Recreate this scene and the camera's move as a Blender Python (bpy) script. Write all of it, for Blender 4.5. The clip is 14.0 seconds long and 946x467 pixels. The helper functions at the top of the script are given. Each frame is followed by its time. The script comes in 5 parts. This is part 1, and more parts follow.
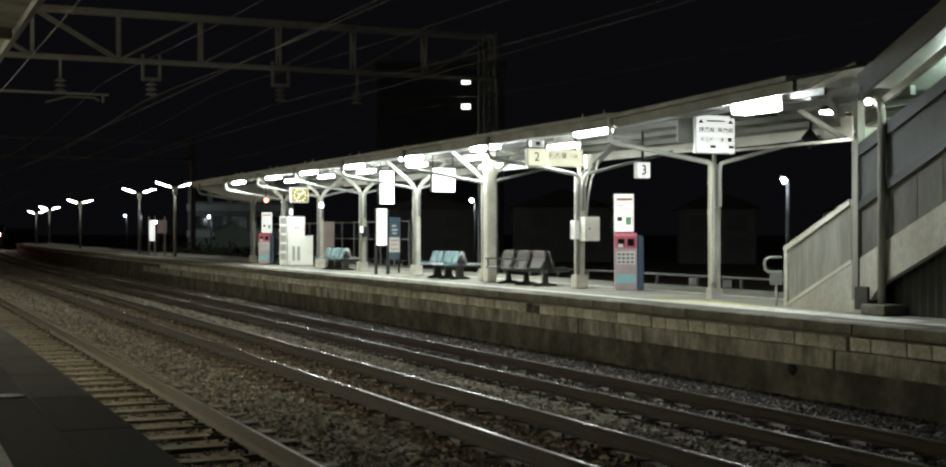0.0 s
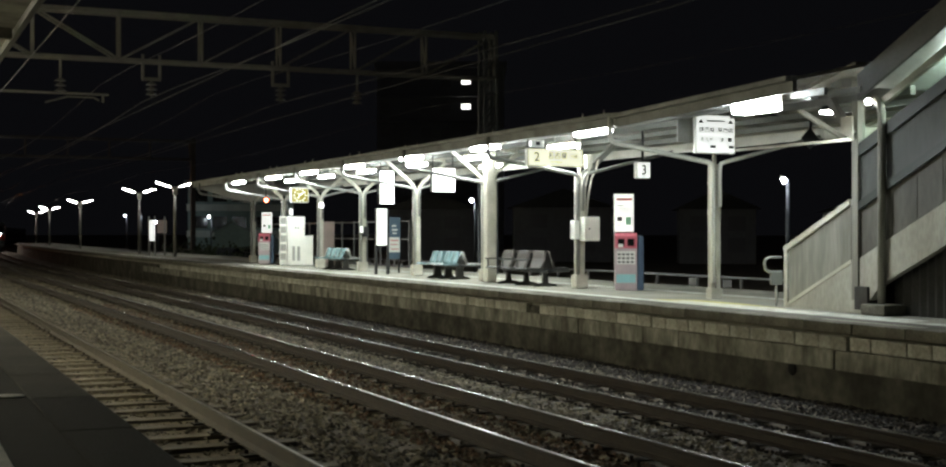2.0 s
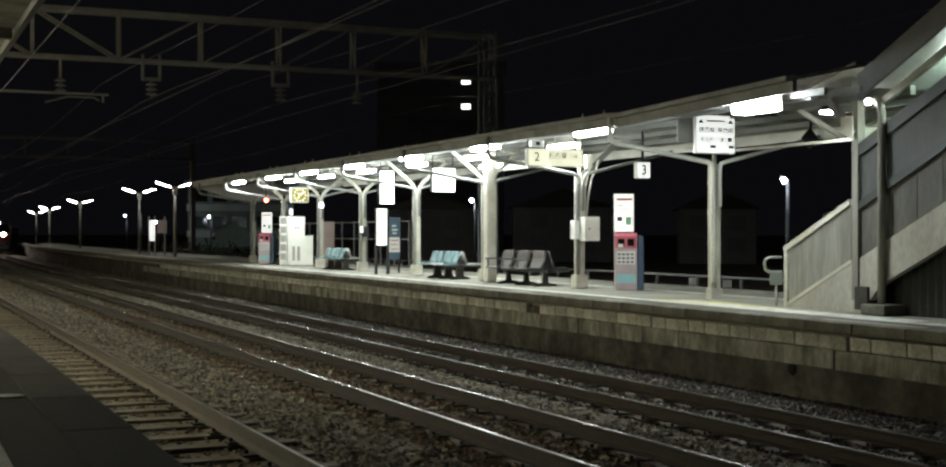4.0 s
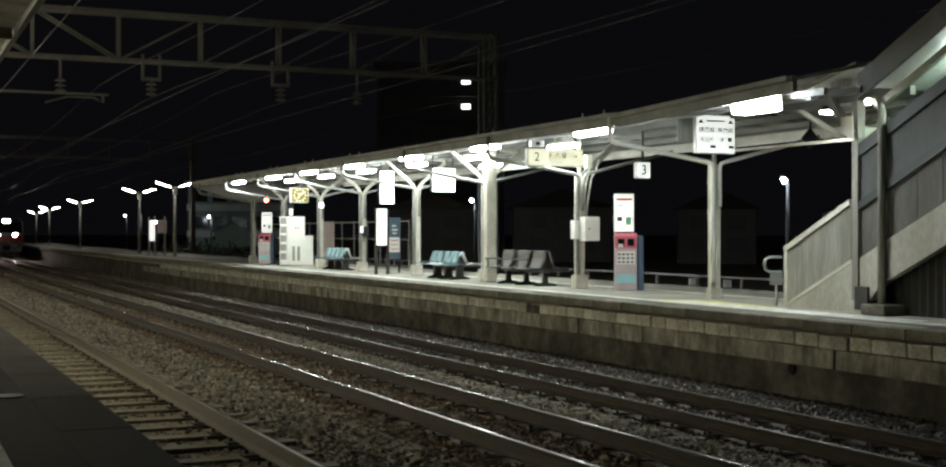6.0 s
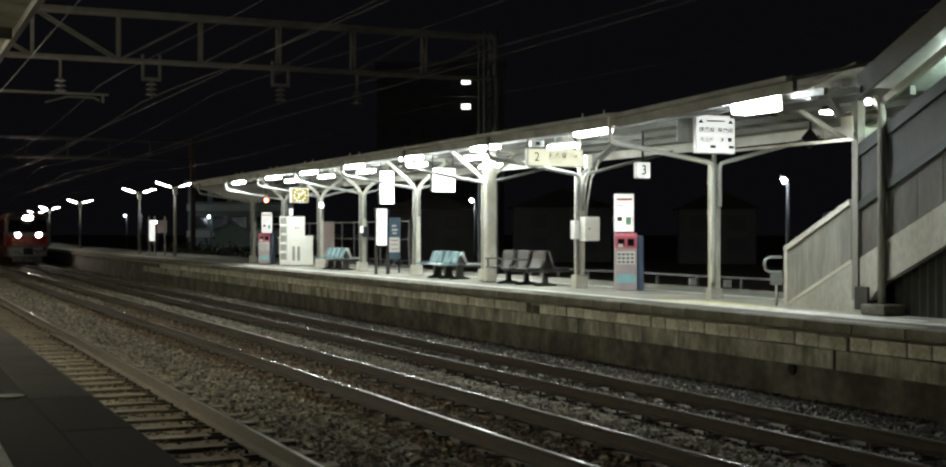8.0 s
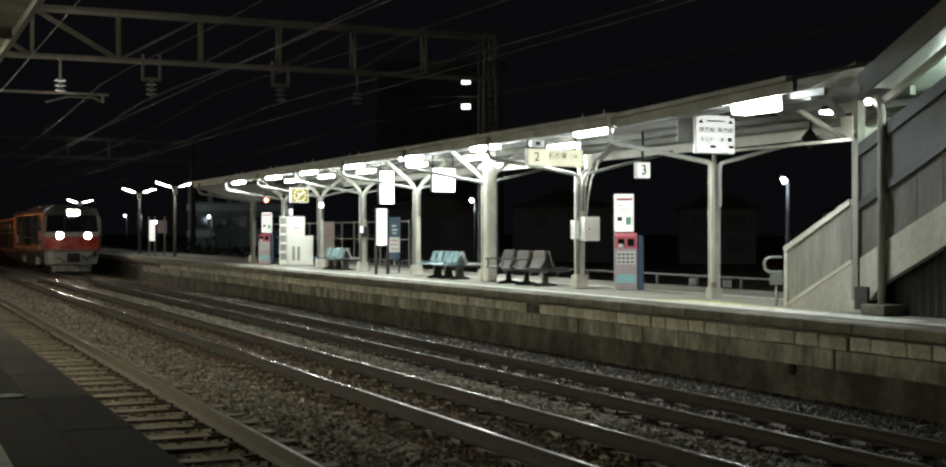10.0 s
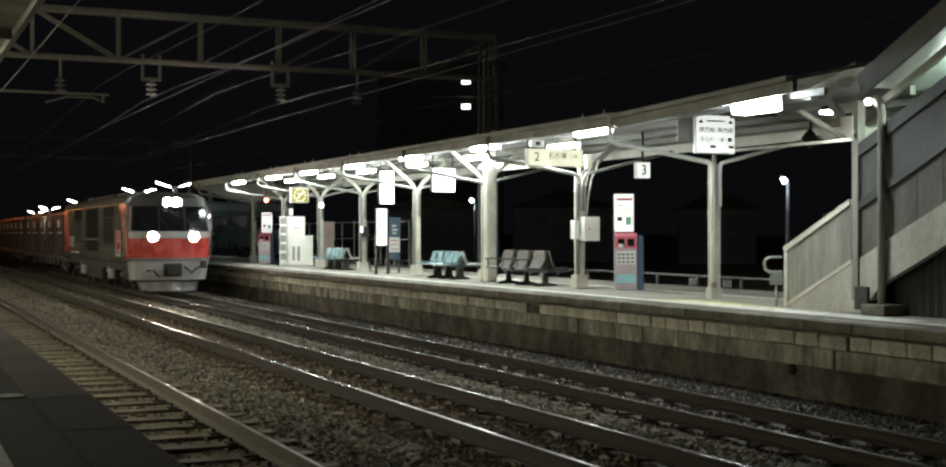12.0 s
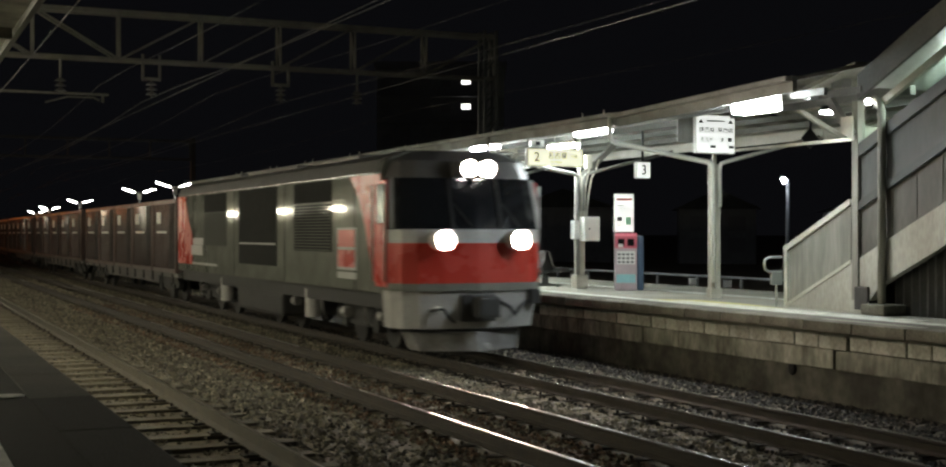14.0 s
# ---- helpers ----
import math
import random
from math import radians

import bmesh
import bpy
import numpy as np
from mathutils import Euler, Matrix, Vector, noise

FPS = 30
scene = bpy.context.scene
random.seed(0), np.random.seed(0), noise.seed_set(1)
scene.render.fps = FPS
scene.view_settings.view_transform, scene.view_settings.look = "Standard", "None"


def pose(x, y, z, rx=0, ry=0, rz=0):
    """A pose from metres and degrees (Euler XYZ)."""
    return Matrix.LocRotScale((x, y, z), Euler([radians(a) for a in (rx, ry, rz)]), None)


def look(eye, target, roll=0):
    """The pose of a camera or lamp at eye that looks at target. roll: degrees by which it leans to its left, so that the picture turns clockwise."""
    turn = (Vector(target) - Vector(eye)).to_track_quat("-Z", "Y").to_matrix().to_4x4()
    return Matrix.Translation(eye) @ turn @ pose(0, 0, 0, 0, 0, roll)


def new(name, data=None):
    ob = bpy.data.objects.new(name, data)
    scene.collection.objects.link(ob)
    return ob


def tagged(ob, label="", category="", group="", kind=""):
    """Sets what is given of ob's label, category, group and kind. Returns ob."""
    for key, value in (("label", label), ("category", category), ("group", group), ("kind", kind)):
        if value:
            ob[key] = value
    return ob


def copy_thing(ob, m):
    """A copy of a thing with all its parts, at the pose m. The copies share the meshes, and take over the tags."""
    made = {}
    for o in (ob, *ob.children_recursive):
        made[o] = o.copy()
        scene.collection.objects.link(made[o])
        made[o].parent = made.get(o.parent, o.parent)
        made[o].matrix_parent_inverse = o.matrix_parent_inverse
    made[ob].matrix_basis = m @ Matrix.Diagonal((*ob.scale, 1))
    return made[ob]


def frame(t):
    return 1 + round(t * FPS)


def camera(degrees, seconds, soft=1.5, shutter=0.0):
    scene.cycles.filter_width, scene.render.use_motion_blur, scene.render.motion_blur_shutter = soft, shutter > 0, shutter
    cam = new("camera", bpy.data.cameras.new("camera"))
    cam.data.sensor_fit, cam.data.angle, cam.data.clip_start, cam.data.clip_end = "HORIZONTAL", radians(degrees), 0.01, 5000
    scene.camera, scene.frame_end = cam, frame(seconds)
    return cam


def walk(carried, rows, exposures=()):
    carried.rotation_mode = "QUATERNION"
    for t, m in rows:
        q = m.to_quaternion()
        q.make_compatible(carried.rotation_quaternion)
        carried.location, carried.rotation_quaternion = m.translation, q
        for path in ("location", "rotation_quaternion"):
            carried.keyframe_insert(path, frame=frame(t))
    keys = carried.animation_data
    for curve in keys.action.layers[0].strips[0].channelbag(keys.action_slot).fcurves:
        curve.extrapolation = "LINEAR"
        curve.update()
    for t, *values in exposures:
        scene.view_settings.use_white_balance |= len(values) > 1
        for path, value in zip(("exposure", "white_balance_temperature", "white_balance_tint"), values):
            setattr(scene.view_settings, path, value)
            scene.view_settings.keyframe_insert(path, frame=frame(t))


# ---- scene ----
# ---- camera: stands still on the near platform, level, turned 24 degrees from the line of the tracks
cam = camera(39.23, 14.0, soft=2.2, shutter=0.5)
TURN = math.atan(984 / 2200)
EYE = (0.0, 0.0, 2.11)
AIM = (math.sin(TURN) * 50, math.cos(TURN) * 50, 2.11)
walk(cam, [(0.0, look(EYE, AIM)), (14.0, look(EYE, AIM))], exposures=[(0.0, 0.45), (14.0, 0.45)])

# ---- world: a black night sky with a trace of town glow
world = bpy.data.worlds.new("night_sky")
scene.world = world
world.use_nodes = True
world.node_tree.nodes["Background"].inputs[0].default_value = (0.80, 0.82, 1.0, 1)
world.node_tree.nodes["Background"].inputs[1].default_value = 0.0026


# ---- materials
def mat(name, color, rough=0.7, metal=0.0, var=0.25, scale=6.0, bump=0.0, fine=60.0, dirt=None, dirt_amount=0.5, emit=0.0, spec=0.5, stretch=(1, 1, 1), rand=0.0, island=0.0, rvar=0.12):
    m = bpy.data.materials.new(name)
    m.use_nodes = True
    nt = m.node_tree
    b = nt.nodes["Principled BSDF"]
    b.inputs["Roughness"].default_value = rough
    b.inputs["Metallic"].default_value = metal
    b.inputs["Specular IOR Level"].default_value = spec
    if emit:
        b.inputs["Base Color"].default_value = (*color, 1)
        b.inputs["Emission Color"].default_value = (*color, 1)
        b.inputs["Emission Strength"].default_value = emit
        return m
    tc = nt.nodes.new("ShaderNodeTexCoord")
    mp = nt.nodes.new("ShaderNodeMapping")
    mp.inputs["Scale"].default_value = stretch
    geo = nt.nodes.new("ShaderNodeNewGeometry")
    nt.links.new(geo.outputs["Position"] if rand < 0 else tc.outputs["Object"], mp.inputs["Vector"])
    n1 = nt.nodes.new("ShaderNodeTexNoise")
    n1.inputs["Scale"].default_value, n1.inputs["Detail"].default_value = scale, 6
    n2 = nt.nodes.new("ShaderNodeTexNoise")
    n2.inputs["Scale"].default_value, n2.inputs["Detail"].default_value = fine, 4
    for n in (n1, n2):
        nt.links.new(mp.outputs[0], n.inputs["Vector"])
    ramp = nt.nodes.new("ShaderNodeValToRGB")
    dark = dirt or tuple(c * (1 - var) for c in color)
    ramp.color_ramp.elements[0].position, ramp.color_ramp.elements[1].position = 0.5 - 0.3 * dirt_amount, 0.5 + 0.25 * (1 - dirt_amount) + 0.05
    ramp.color_ramp.elements[0].color, ramp.color_ramp.elements[1].color = (*dark, 1), (*color, 1)
    nt.links.new(n1.outputs[0], ramp.inputs[0])
    mix = nt.nodes.new("ShaderNodeMix")
    mix.data_type, mix.blend_type = "RGBA", "MULTIPLY"
    mix.inputs[0].default_value = var
    r2 = nt.nodes.new("ShaderNodeValToRGB")
    r2.color_ramp.elements[0].position, r2.color_ramp.elements[1].position = 0.35, 0.65
    r2.color_ramp.elements[0].color = (0.35, 0.35, 0.35, 1)
    nt.links.new(n2.outputs[0], r2.inputs[0])
    nt.links.new(ramp.outputs[0], mix.inputs["A"])
    nt.links.new(r2.outputs[0], mix.inputs["B"])
    last = mix.outputs["Result"]
    if rand > 0 or island > 0:
        oi = geo if island else nt.nodes.new("ShaderNodeObjectInfo")
        rand = island or rand
        mr = nt.nodes.new("ShaderNodeMapRange")
        mr.inputs[3].default_value, mr.inputs[4].default_value = 1 - rand, 1 + rand
        nt.links.new(oi.outputs["Random Per Island" if island else "Random"], mr.inputs[0])
        vm = nt.nodes.new("ShaderNodeVectorMath")
        vm.operation = "SCALE"
        nt.links.new(last, vm.inputs[0])
        nt.links.new(mr.outputs[0], vm.inputs["Scale"])
        last = vm.outputs[0]
    nt.links.new(last, b.inputs["Base Color"])
    rr = nt.nodes.new("ShaderNodeMapRange")
    rr.inputs[3].default_value, rr.inputs[4].default_value = max(0.02, rough - rvar), min(1, rough + rvar)
    nt.links.new(n1.outputs[0], rr.inputs[0])
    nt.links.new(rr.outputs[0], b.inputs["Roughness"])
    if bump:
        bp = nt.nodes.new("ShaderNodeBump")
        bp.inputs["Strength"].default_value, bp.inputs["Distance"].default_value = bump, 0.02
        nt.links.new(n2.outputs[0], bp.inputs["Height"])
        nt.links.new(bp.outputs[0], b.inputs["Normal"])
    return m


ballast = mat("ballast", (0.20, 0.165, 0.105), 0.95, var=0.7, scale=0.9, fine=14, bump=1.0, dirt=(0.10, 0.075, 0.045))
stone_gray = mat("ballast_stone", (0.215, 0.19, 0.138), 0.9, var=0.4, scale=3, fine=40, bump=0.3, island=0.75)
stone_rust = mat("rusty_ballast_stone", (0.16, 0.10, 0.062), 0.9, var=0.4, scale=3, fine=40, bump=0.3, island=0.7)
# rust with shade in its colour: these rail sides face away from lamps
rust = mat("rail_rust", (0.038, 0.027, 0.017), 0.85, var=0.5, scale=5, fine=60, bump=0.3)
rail_top = mat("polished_rail", (0.42, 0.40, 0.37), 0.27, metal=1.0, var=0.2, scale=3, fine=90, stretch=(1, 0.05, 1), rvar=0.06)
rail_dull = mat("dull_rail", (0.42, 0.38, 0.29), 0.38, metal=0.9, var=0.3, scale=3, fine=90, stretch=(1, 0.05, 1), rvar=0.08)
sleeper_wood = mat("weathered_sleeper", (0.21, 0.182, 0.13), 0.9, var=0.5, scale=4, fine=50, bump=0.6, stretch=(0.2, 1, 1), rand=0.2)
asphalt = mat("platform_asphalt", (0.38, 0.365, 0.29), 0.75, var=0.35, scale=0.8, fine=80, bump=0.25)
asphalt_dark = mat("dark_platform_edge", (0.17, 0.16, 0.125), 0.85, var=0.4, scale=1.2, fine=70, bump=0.3)
coping_mat = mat("concrete_coping", (0.22, 0.21, 0.17), 0.9, var=0.4, scale=2.5, fine=30, bump=0.4, dirt=(0.12, 0.115, 0.09), dirt_amount=0.3, spec=0.2, rand=0.15)
wall_mat = mat("stained_platform_concrete", (0.13, 0.125, 0.10), 0.95, var=0.6, scale=1.6, fine=6, bump=0.6, dirt=(0.045, 0.042, 0.032), dirt_amount=0.35, spec=0.2)
block_mat = mat("stained_stone_block", (0.62, 0.615, 0.53), 0.9, var=0.45, scale=3.5, fine=22, bump=0.6, dirt=(0.32, 0.31, 0.25), dirt_amount=0.35, rand=0.2)
white_line = mat("white_line_paint", (0.88, 0.88, 0.80), 0.7, var=0.25, scale=5, fine=60, dirt=(0.5, 0.5, 0.44))
yellow_line = mat("yellow_tactile_paint", (0.72, 0.66, 0.24), 0.7, var=0.25, scale=5, fine=60)
cream = mat("cream_steel_paint", (0.62, 0.61, 0.53), 0.5, var=0.18, scale=2.5, fine=30, dirt=(0.44, 0.42, 0.34), dirt_amount=0.2)
cream_panel = mat("cream_stair_panel", (0.5, 0.49, 0.43), 0.6, var=0.3, scale=1.6, fine=25, dirt=(0.33, 0.32, 0.26), dirt_amount=0.45, stretch=(1, 1, 0.35))
dark_panel = mat("dark_corrugated_panel", (0.085, 0.085, 0.075), 0.7, var=0.35, scale=2, fine=30)
green_panel = mat("dark_green_rail", (0.035, 0.045, 0.04), 0.6, var=0.3, scale=2, fine=30)
# roof underside and purlins coloured dark in place of lamp housings shielding them
roof_under = mat("darkened_roof_underside", (0.13, 0.128, 0.112), 0.7, var=0.25, scale=1.5, fine=20, dirt=(0.45, 0.43, 0.36))
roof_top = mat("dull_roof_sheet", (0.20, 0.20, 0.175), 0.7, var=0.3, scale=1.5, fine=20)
gantry_mat = mat("grey_gantry_steel", (0.17, 0.165, 0.15), 0.6, metal=0.0, var=0.3, scale=3, fine=30)
wire_mat = mat("wire_copper", (0.028, 0.024, 0.022), 0.5, metal=0.3, var=0.2)
porcelain = mat("insulator_porcelain", (0.13, 0.12, 0.11), 0.35, var=0.1)
dark_steel = mat("dark_steel", (0.05, 0.05, 0.05), 0.45, metal=0.6, var=0.3)
tube_mat = mat("fluorescent_tube", (0.91, 1.0, 1.0), emit=84.0)
lamp_far = mat("street_lamp_glow", (0.84, 0.93, 1.0), emit=130.0)
loco_red = mat("locomotive_red", (0.50, 0.05, 0.035), 0.28, var=0.15, scale=2, fine=30)
loco_gray = mat("locomotive_grey", (0.20, 0.205, 0.18), 0.05, var=0.2, scale=2, fine=30, rvar=0.03)
loco_light = mat("locomotive_light_grey", (0.42, 0.41, 0.39), 0.5, var=0.2, scale=2, fine=30)
loco_dark = mat("underframe_black", (0.025, 0.024, 0.022), 0.7, var=0.4, scale=5)
head_mat = mat("headlight_glow", (1.0, 0.84, 0.70), emit=500.0)
container_red = mat("container_maroon", (0.075, 0.045, 0.038), 0.4, var=0.3, scale=1.5, fine=20)
black_glass = mat("dark_glass", (0.012, 0.013, 0.015), 0.06, var=0.05)


# ---- building helpers
def box(bm, x0, x1, y0, y1, z0, z1, bevel=0.0):
    r = bmesh.ops.create_cube(bm, size=1)
    bmesh.ops.transform(bm, matrix=Matrix.Translation(((x0 + x1) / 2, (y0 + y1) / 2, (z0 + z1) / 2)) @ Matrix.Diagonal((x1 - x0, y1 - y0, z1 - z0, 1)), verts=r["verts"])
    if bevel:
        es = {e for v in r["verts"] for e in v.link_edges}
        bmesh.ops.bevel(bm, geom=list(es), offset=bevel, segments=2, affect="EDGES", profile=0.6)
    return bm


def rod(bm, a, b, r, sides=10, r2=None):
    a, b = Vector(a), Vector(b)
    d = b - a
    m = Matrix.Translation((a + b) / 2) @ d.to_track_quat("Z", "Y").to_matrix().to_4x4()
    bmesh.ops.create_cone(bm, cap_ends=True, segments=sides, radius1=r, radius2=r if r2 is None else r2, depth=d.length, matrix=m)
    return bm


def beam(bm, a, b, w, h):
    """A square bar from a to b, w wide and h high."""
    a, b = Vector(a), Vector(b)
    d = b - a
    q = d.to_track_quat("Y", "Z").to_matrix().to_4x4()
    bmesh.ops.create_cube(bm, size=1, matrix=Matrix.Translation((a + b) / 2) @ q @ Matrix.Diagonal((w, d.length, h, 1)))
    return bm


def prism(bm, outline, y0, y1, axis="y"):
    """A solid from an outline in x, z (or y, z for axis x), drawn from y0 to y1."""
    def p(u, w, t):
        return (u, t, w) if axis == "y" else (t, u, w) if axis == "x" else (u, w, t)
    va = [bm.verts.new(p(u, w, y0)) for u, w in outline]
    vb = [bm.verts.new(p(u, w, y1)) for u, w in outline]
    n = len(outline)
    fs = [bm.faces.new(va), bm.faces.new(vb[::-1])]
    fs += [bm.faces.new((va[i], vb[i], vb[(i + 1) % n], va[(i + 1) % n])) for i in range(n)]
    bmesh.ops.recalc_face_normals(bm, faces=fs)
    return bm


def B():
    return bmesh.new()


def finish(bm, name, material, smooth=False):
    me = bpy.data.meshes.new(name)
    bmesh.ops.recalc_face_normals(bm, faces=bm.faces)
    bm.to_mesh(me)
    bm.free()
    me.materials.append(material)
    if smooth:
        me.polygons.foreach_set("use_smooth", [True] * len(me.polygons))
    return me


def part(name, bm, material, parent, label="", smooth=False, at=None):
    ob = new(name, finish(bm, name, material, smooth))
    ob.parent = parent
    if at is not None:
        ob.matrix_basis = at
    return tagged(ob, label) if label else ob


def share(name, mesh, parent, at):
    ob = new(name, mesh)
    ob.parent = parent
    ob.matrix_basis = at
    return ob


def thing(name, label, category, group="", kind="", at=None):
    ob = new(name)
    ob.empty_display_size = 0.1
    if at is not None:
        ob.matrix_basis = at
    return tagged(ob, label, category, group, kind)


def solid(name, bm, material, label, category, group="", kind="", smooth=False):
    return tagged(new(name, finish(bm, name, material, smooth)), label, category, group, kind)


# ---- the plan: y runs along the tracks, x across them; z = 0 is the top of the far rails
PLAT = 0.92            # far platform's top
NEAR = 1.28            # near platform's top
TRACKS = ((2.47, 0.36), (5.90, 0.21), (9.27, 0.0))
EDGE = 11.75
COLX = 13.9


def bend(y):
    """The line curves gently beyond the station."""
    return 0.00033 * max(0.0, y - 70.0) ** 2


def strip(bm, x0, x1, z0, z1, ys):
    """A bar along the line that follows its curve."""
    rings = []
    for y in ys:
        d = bend(y)
        rings.append([bm.verts.new((x + d, y, z)) for x, z in ((x0, z0), (x1, z0), (x1, z1), (x0, z1))])
    for a, b in zip(rings, rings[1:]):
        for i in range(4):
            bm.faces.new((a[i], a[(i + 1) % 4], b[(i + 1) % 4], b[i]))
    bm.faces.new(rings[0])
    bm.faces.new(rings[-1][::-1])
    return bm


ALONG = [-10, 0, 20, 40, 60, 70] + list(range(80, 301, 10))


def letters(text, size, material, parent, m, name="lettering", bold=0.0):
    """Writing in the built-in font, as a mesh in the x, z plane of m."""
    cu = bpy.data.curves.new("lettering", "FONT")
    cu.body, cu.size, cu.align_x, cu.align_y, cu.extrude = text, size, "CENTER", "CENTER", 0.001
    cu.offset = bold * size
    tmp = bpy.data.objects.new("lettering_source", cu)
    scene.collection.objects.link(tmp)
    me = bpy.data.meshes.new_from_object(tmp.evaluated_get(bpy.context.evaluated_depsgraph_get()))
    bpy.data.objects.remove(tmp)
    bpy.data.curves.remove(cu)
    me.materials.clear()
    me.materials.append(material)
    ob = new(name, me)
    ob.parent = parent
    ob.matrix_basis = m @ pose(0, 0, 0, 90, 0, 0)
    return ob


wall_panel_mat = mat("cast_concrete_panel", (0.38, 0.375, 0.31), 0.95, var=0.6, scale=2.0, fine=9, bump=0.7, dirt=(0.13, 0.125, 0.098), dirt_amount=0.45, stretch=(1, 1.3, 0.6), rand=-1, spec=0.2)
pillar_mat = mat("cream_concrete_pillar", (0.60, 0.58, 0.48), 0.7, var=0.2, scale=2, fine=30, dirt=(0.42, 0.40, 0.32), dirt_amount=0.4)
fascia_mat = mat("weathered_fascia", (0.34, 0.35, 0.33), 0.7, var=0.3, scale=2, fine=25, dirt=(0.20, 0.205, 0.19))
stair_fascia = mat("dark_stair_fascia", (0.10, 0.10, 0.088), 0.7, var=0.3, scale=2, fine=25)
steel_mat = mat("galvanised_steel", (0.45, 0.45, 0.42), 0.45, metal=0.6, var=0.2, scale=6)
stair_tube = mat("stair_tube_glow", (0.85, 1.0, 0.93), emit=75.0)
globe_mat = mat("globe_glow", (1.0, 1.0, 0.95), emit=25.0)
# faces, sheets and clock marks share this added glow to look lamplit
sign_white = mat("faintly_glowing_white", (0.95, 0.97, 0.93), emit=0.55)
sign_bright = mat("bright_lit_sign", (0.97, 1.0, 0.97), emit=3.2)
sign_cream = mat("cream_lit_sign", (0.98, 0.97, 0.72), emit=0.5)
sign_pale = mat("pale_sign_face", (0.75, 0.75, 0.70), 0.4, var=0.06, scale=4)
ink = mat("black_lettering", (0.008, 0.008, 0.008), 0.9, var=0.1, spec=0.05)
ink_grey = mat("grey_print", (0.10, 0.10, 0.10), 0.9, var=0.1)
ink_red = mat("red_print", (0.55, 0.08, 0.08), 0.6, var=0.1)
ink_green = mat("green_print", (0.25, 0.55, 0.35), 0.6, var=0.1)
bin_pink = mat("pink_bin_panel", (0.62, 0.14, 0.18), 0.45, var=0.15, scale=4)
bin_rose = mat("rose_grey_bin_panel", (0.52, 0.42, 0.43), 0.45, var=0.15, scale=4)
bin_blue = mat("blue_bin_panel", (0.06, 0.10, 0.16), 0.45, var=0.15, scale=4)
bin_cyan = mat("cyan_label", (0.30, 0.58, 0.60), 0.5, var=0.1)
vend_white = mat("vending_white", (0.82, 0.82, 0.74), 0.4, var=0.08, scale=3)
vend_shelf = mat("vending_shelf", (0.30, 0.30, 0.26), 0.5, var=0.2)
teal = mat("teal_plastic_seat", (0.20, 0.31, 0.325), 0.12, var=0.12, scale=5, rvar=0.04)
seat_grey = mat("grey_plastic_seat", (0.085, 0.075, 0.066), 0.6, var=0.15, scale=5)
bench_dark = mat("dark_bench_frame", (0.06, 0.06, 0.055), 0.5, metal=0.4, var=0.2)
clock_face = mat("yellow_clock_face", (0.17, 0.14, 0.018), emit=0.3)
signal_red = mat("red_signal_glow", (1.0, 0.10, 0.04), emit=14.0)
signal_core = mat("signal_core_glow", (1.0, 0.75, 0.5), emit=12.0)
notice_blue = mat("blue_notice", (0.07, 0.12, 0.17), 0.5, var=0.15)
notice_red = mat("faded_red_panel", (0.26, 0.20, 0.175), 0.6, var=0.15)
building_dark = mat("dark_apartment_wall", (0.17, 0.17, 0.19), 0.85, var=0.2, scale=0.3, fine=3)
building_teal = mat("grey_green_shed_wall", (0.26, 0.36, 0.36), 0.8, var=0.2, scale=0.4, fine=4)
building_pale = mat("pale_band_wall", (0.60, 0.68, 0.66), 0.8, var=0.2, scale=0.4, fine=4)
window_lit = mat("lit_window", (1.0, 1.0, 0.92), emit=2.5)
leaf_mat = mat("dark_shrub_leaf", (0.05, 0.07, 0.035), 0.8, var=0.4, scale=4)
sodium = mat("sodium_lamp_glow", (1.0, 0.28, 0.06), emit=850.0)
container_grey = mat("container_grey", (0.12, 0.10, 0.097), 0.16, var=0.3, scale=1.5, fine=20, dirt=(0.07, 0.052, 0.048), rand=0.3, rvar=0.08)
glass_mat = bpy.data.materials.new("clear_glazing")
glass_mat.use_nodes = True
_g = glass_mat.node_tree.nodes["Principled BSDF"]
_g.inputs["Transmission Weight"].default_value = 1.0
_g.inputs["Roughness"].default_value = 0.12
_g.inputs["IOR"].default_value = 1.05
_g.inputs["Base Color"].default_value = (0.85, 0.95, 0.9, 1)
loco_cabside = mat("cab_side_grey", (0.24, 0.225, 0.21), 0.25, var=0.2, scale=2, fine=30)
loco_roof = mat("dark_roof_grey", (0.10, 0.095, 0.09), 0.5, var=0.25, scale=2, fine=30)
loco_vent = mat("vent_black", (0.014, 0.014, 0.013), 0.8, var=0.3, scale=5, spec=0.15)
loco_plough = mat("scuffed_plough", (0.26, 0.255, 0.25), 0.5, var=0.35, scale=3, fine=30, dirt=(0.12, 0.11, 0.10))
mirror_glass = mat("cab_side_glass", (0.25, 0.26, 0.26), 0.08, metal=0.9, var=0.05)
lamp_tube = mat("lamp_post_tube_glow", (0.98, 1.0, 0.94), emit=62.0)
near_tube = mat("near_platform_tube_glow", (1.0, 0.94, 0.70), emit=140.0)
near_post_tube = mat("near_post_tube_glow", (1.0, 0.94, 0.72), emit=265.0)
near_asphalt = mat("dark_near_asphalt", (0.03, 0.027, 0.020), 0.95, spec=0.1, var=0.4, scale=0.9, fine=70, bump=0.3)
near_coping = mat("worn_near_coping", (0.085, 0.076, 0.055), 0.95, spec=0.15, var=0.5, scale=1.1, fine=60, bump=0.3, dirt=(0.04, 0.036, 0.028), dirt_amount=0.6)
bench_pale = mat("pale_grey_seat", (0.42, 0.43, 0.41), 0.35, var=0.12, scale=5)
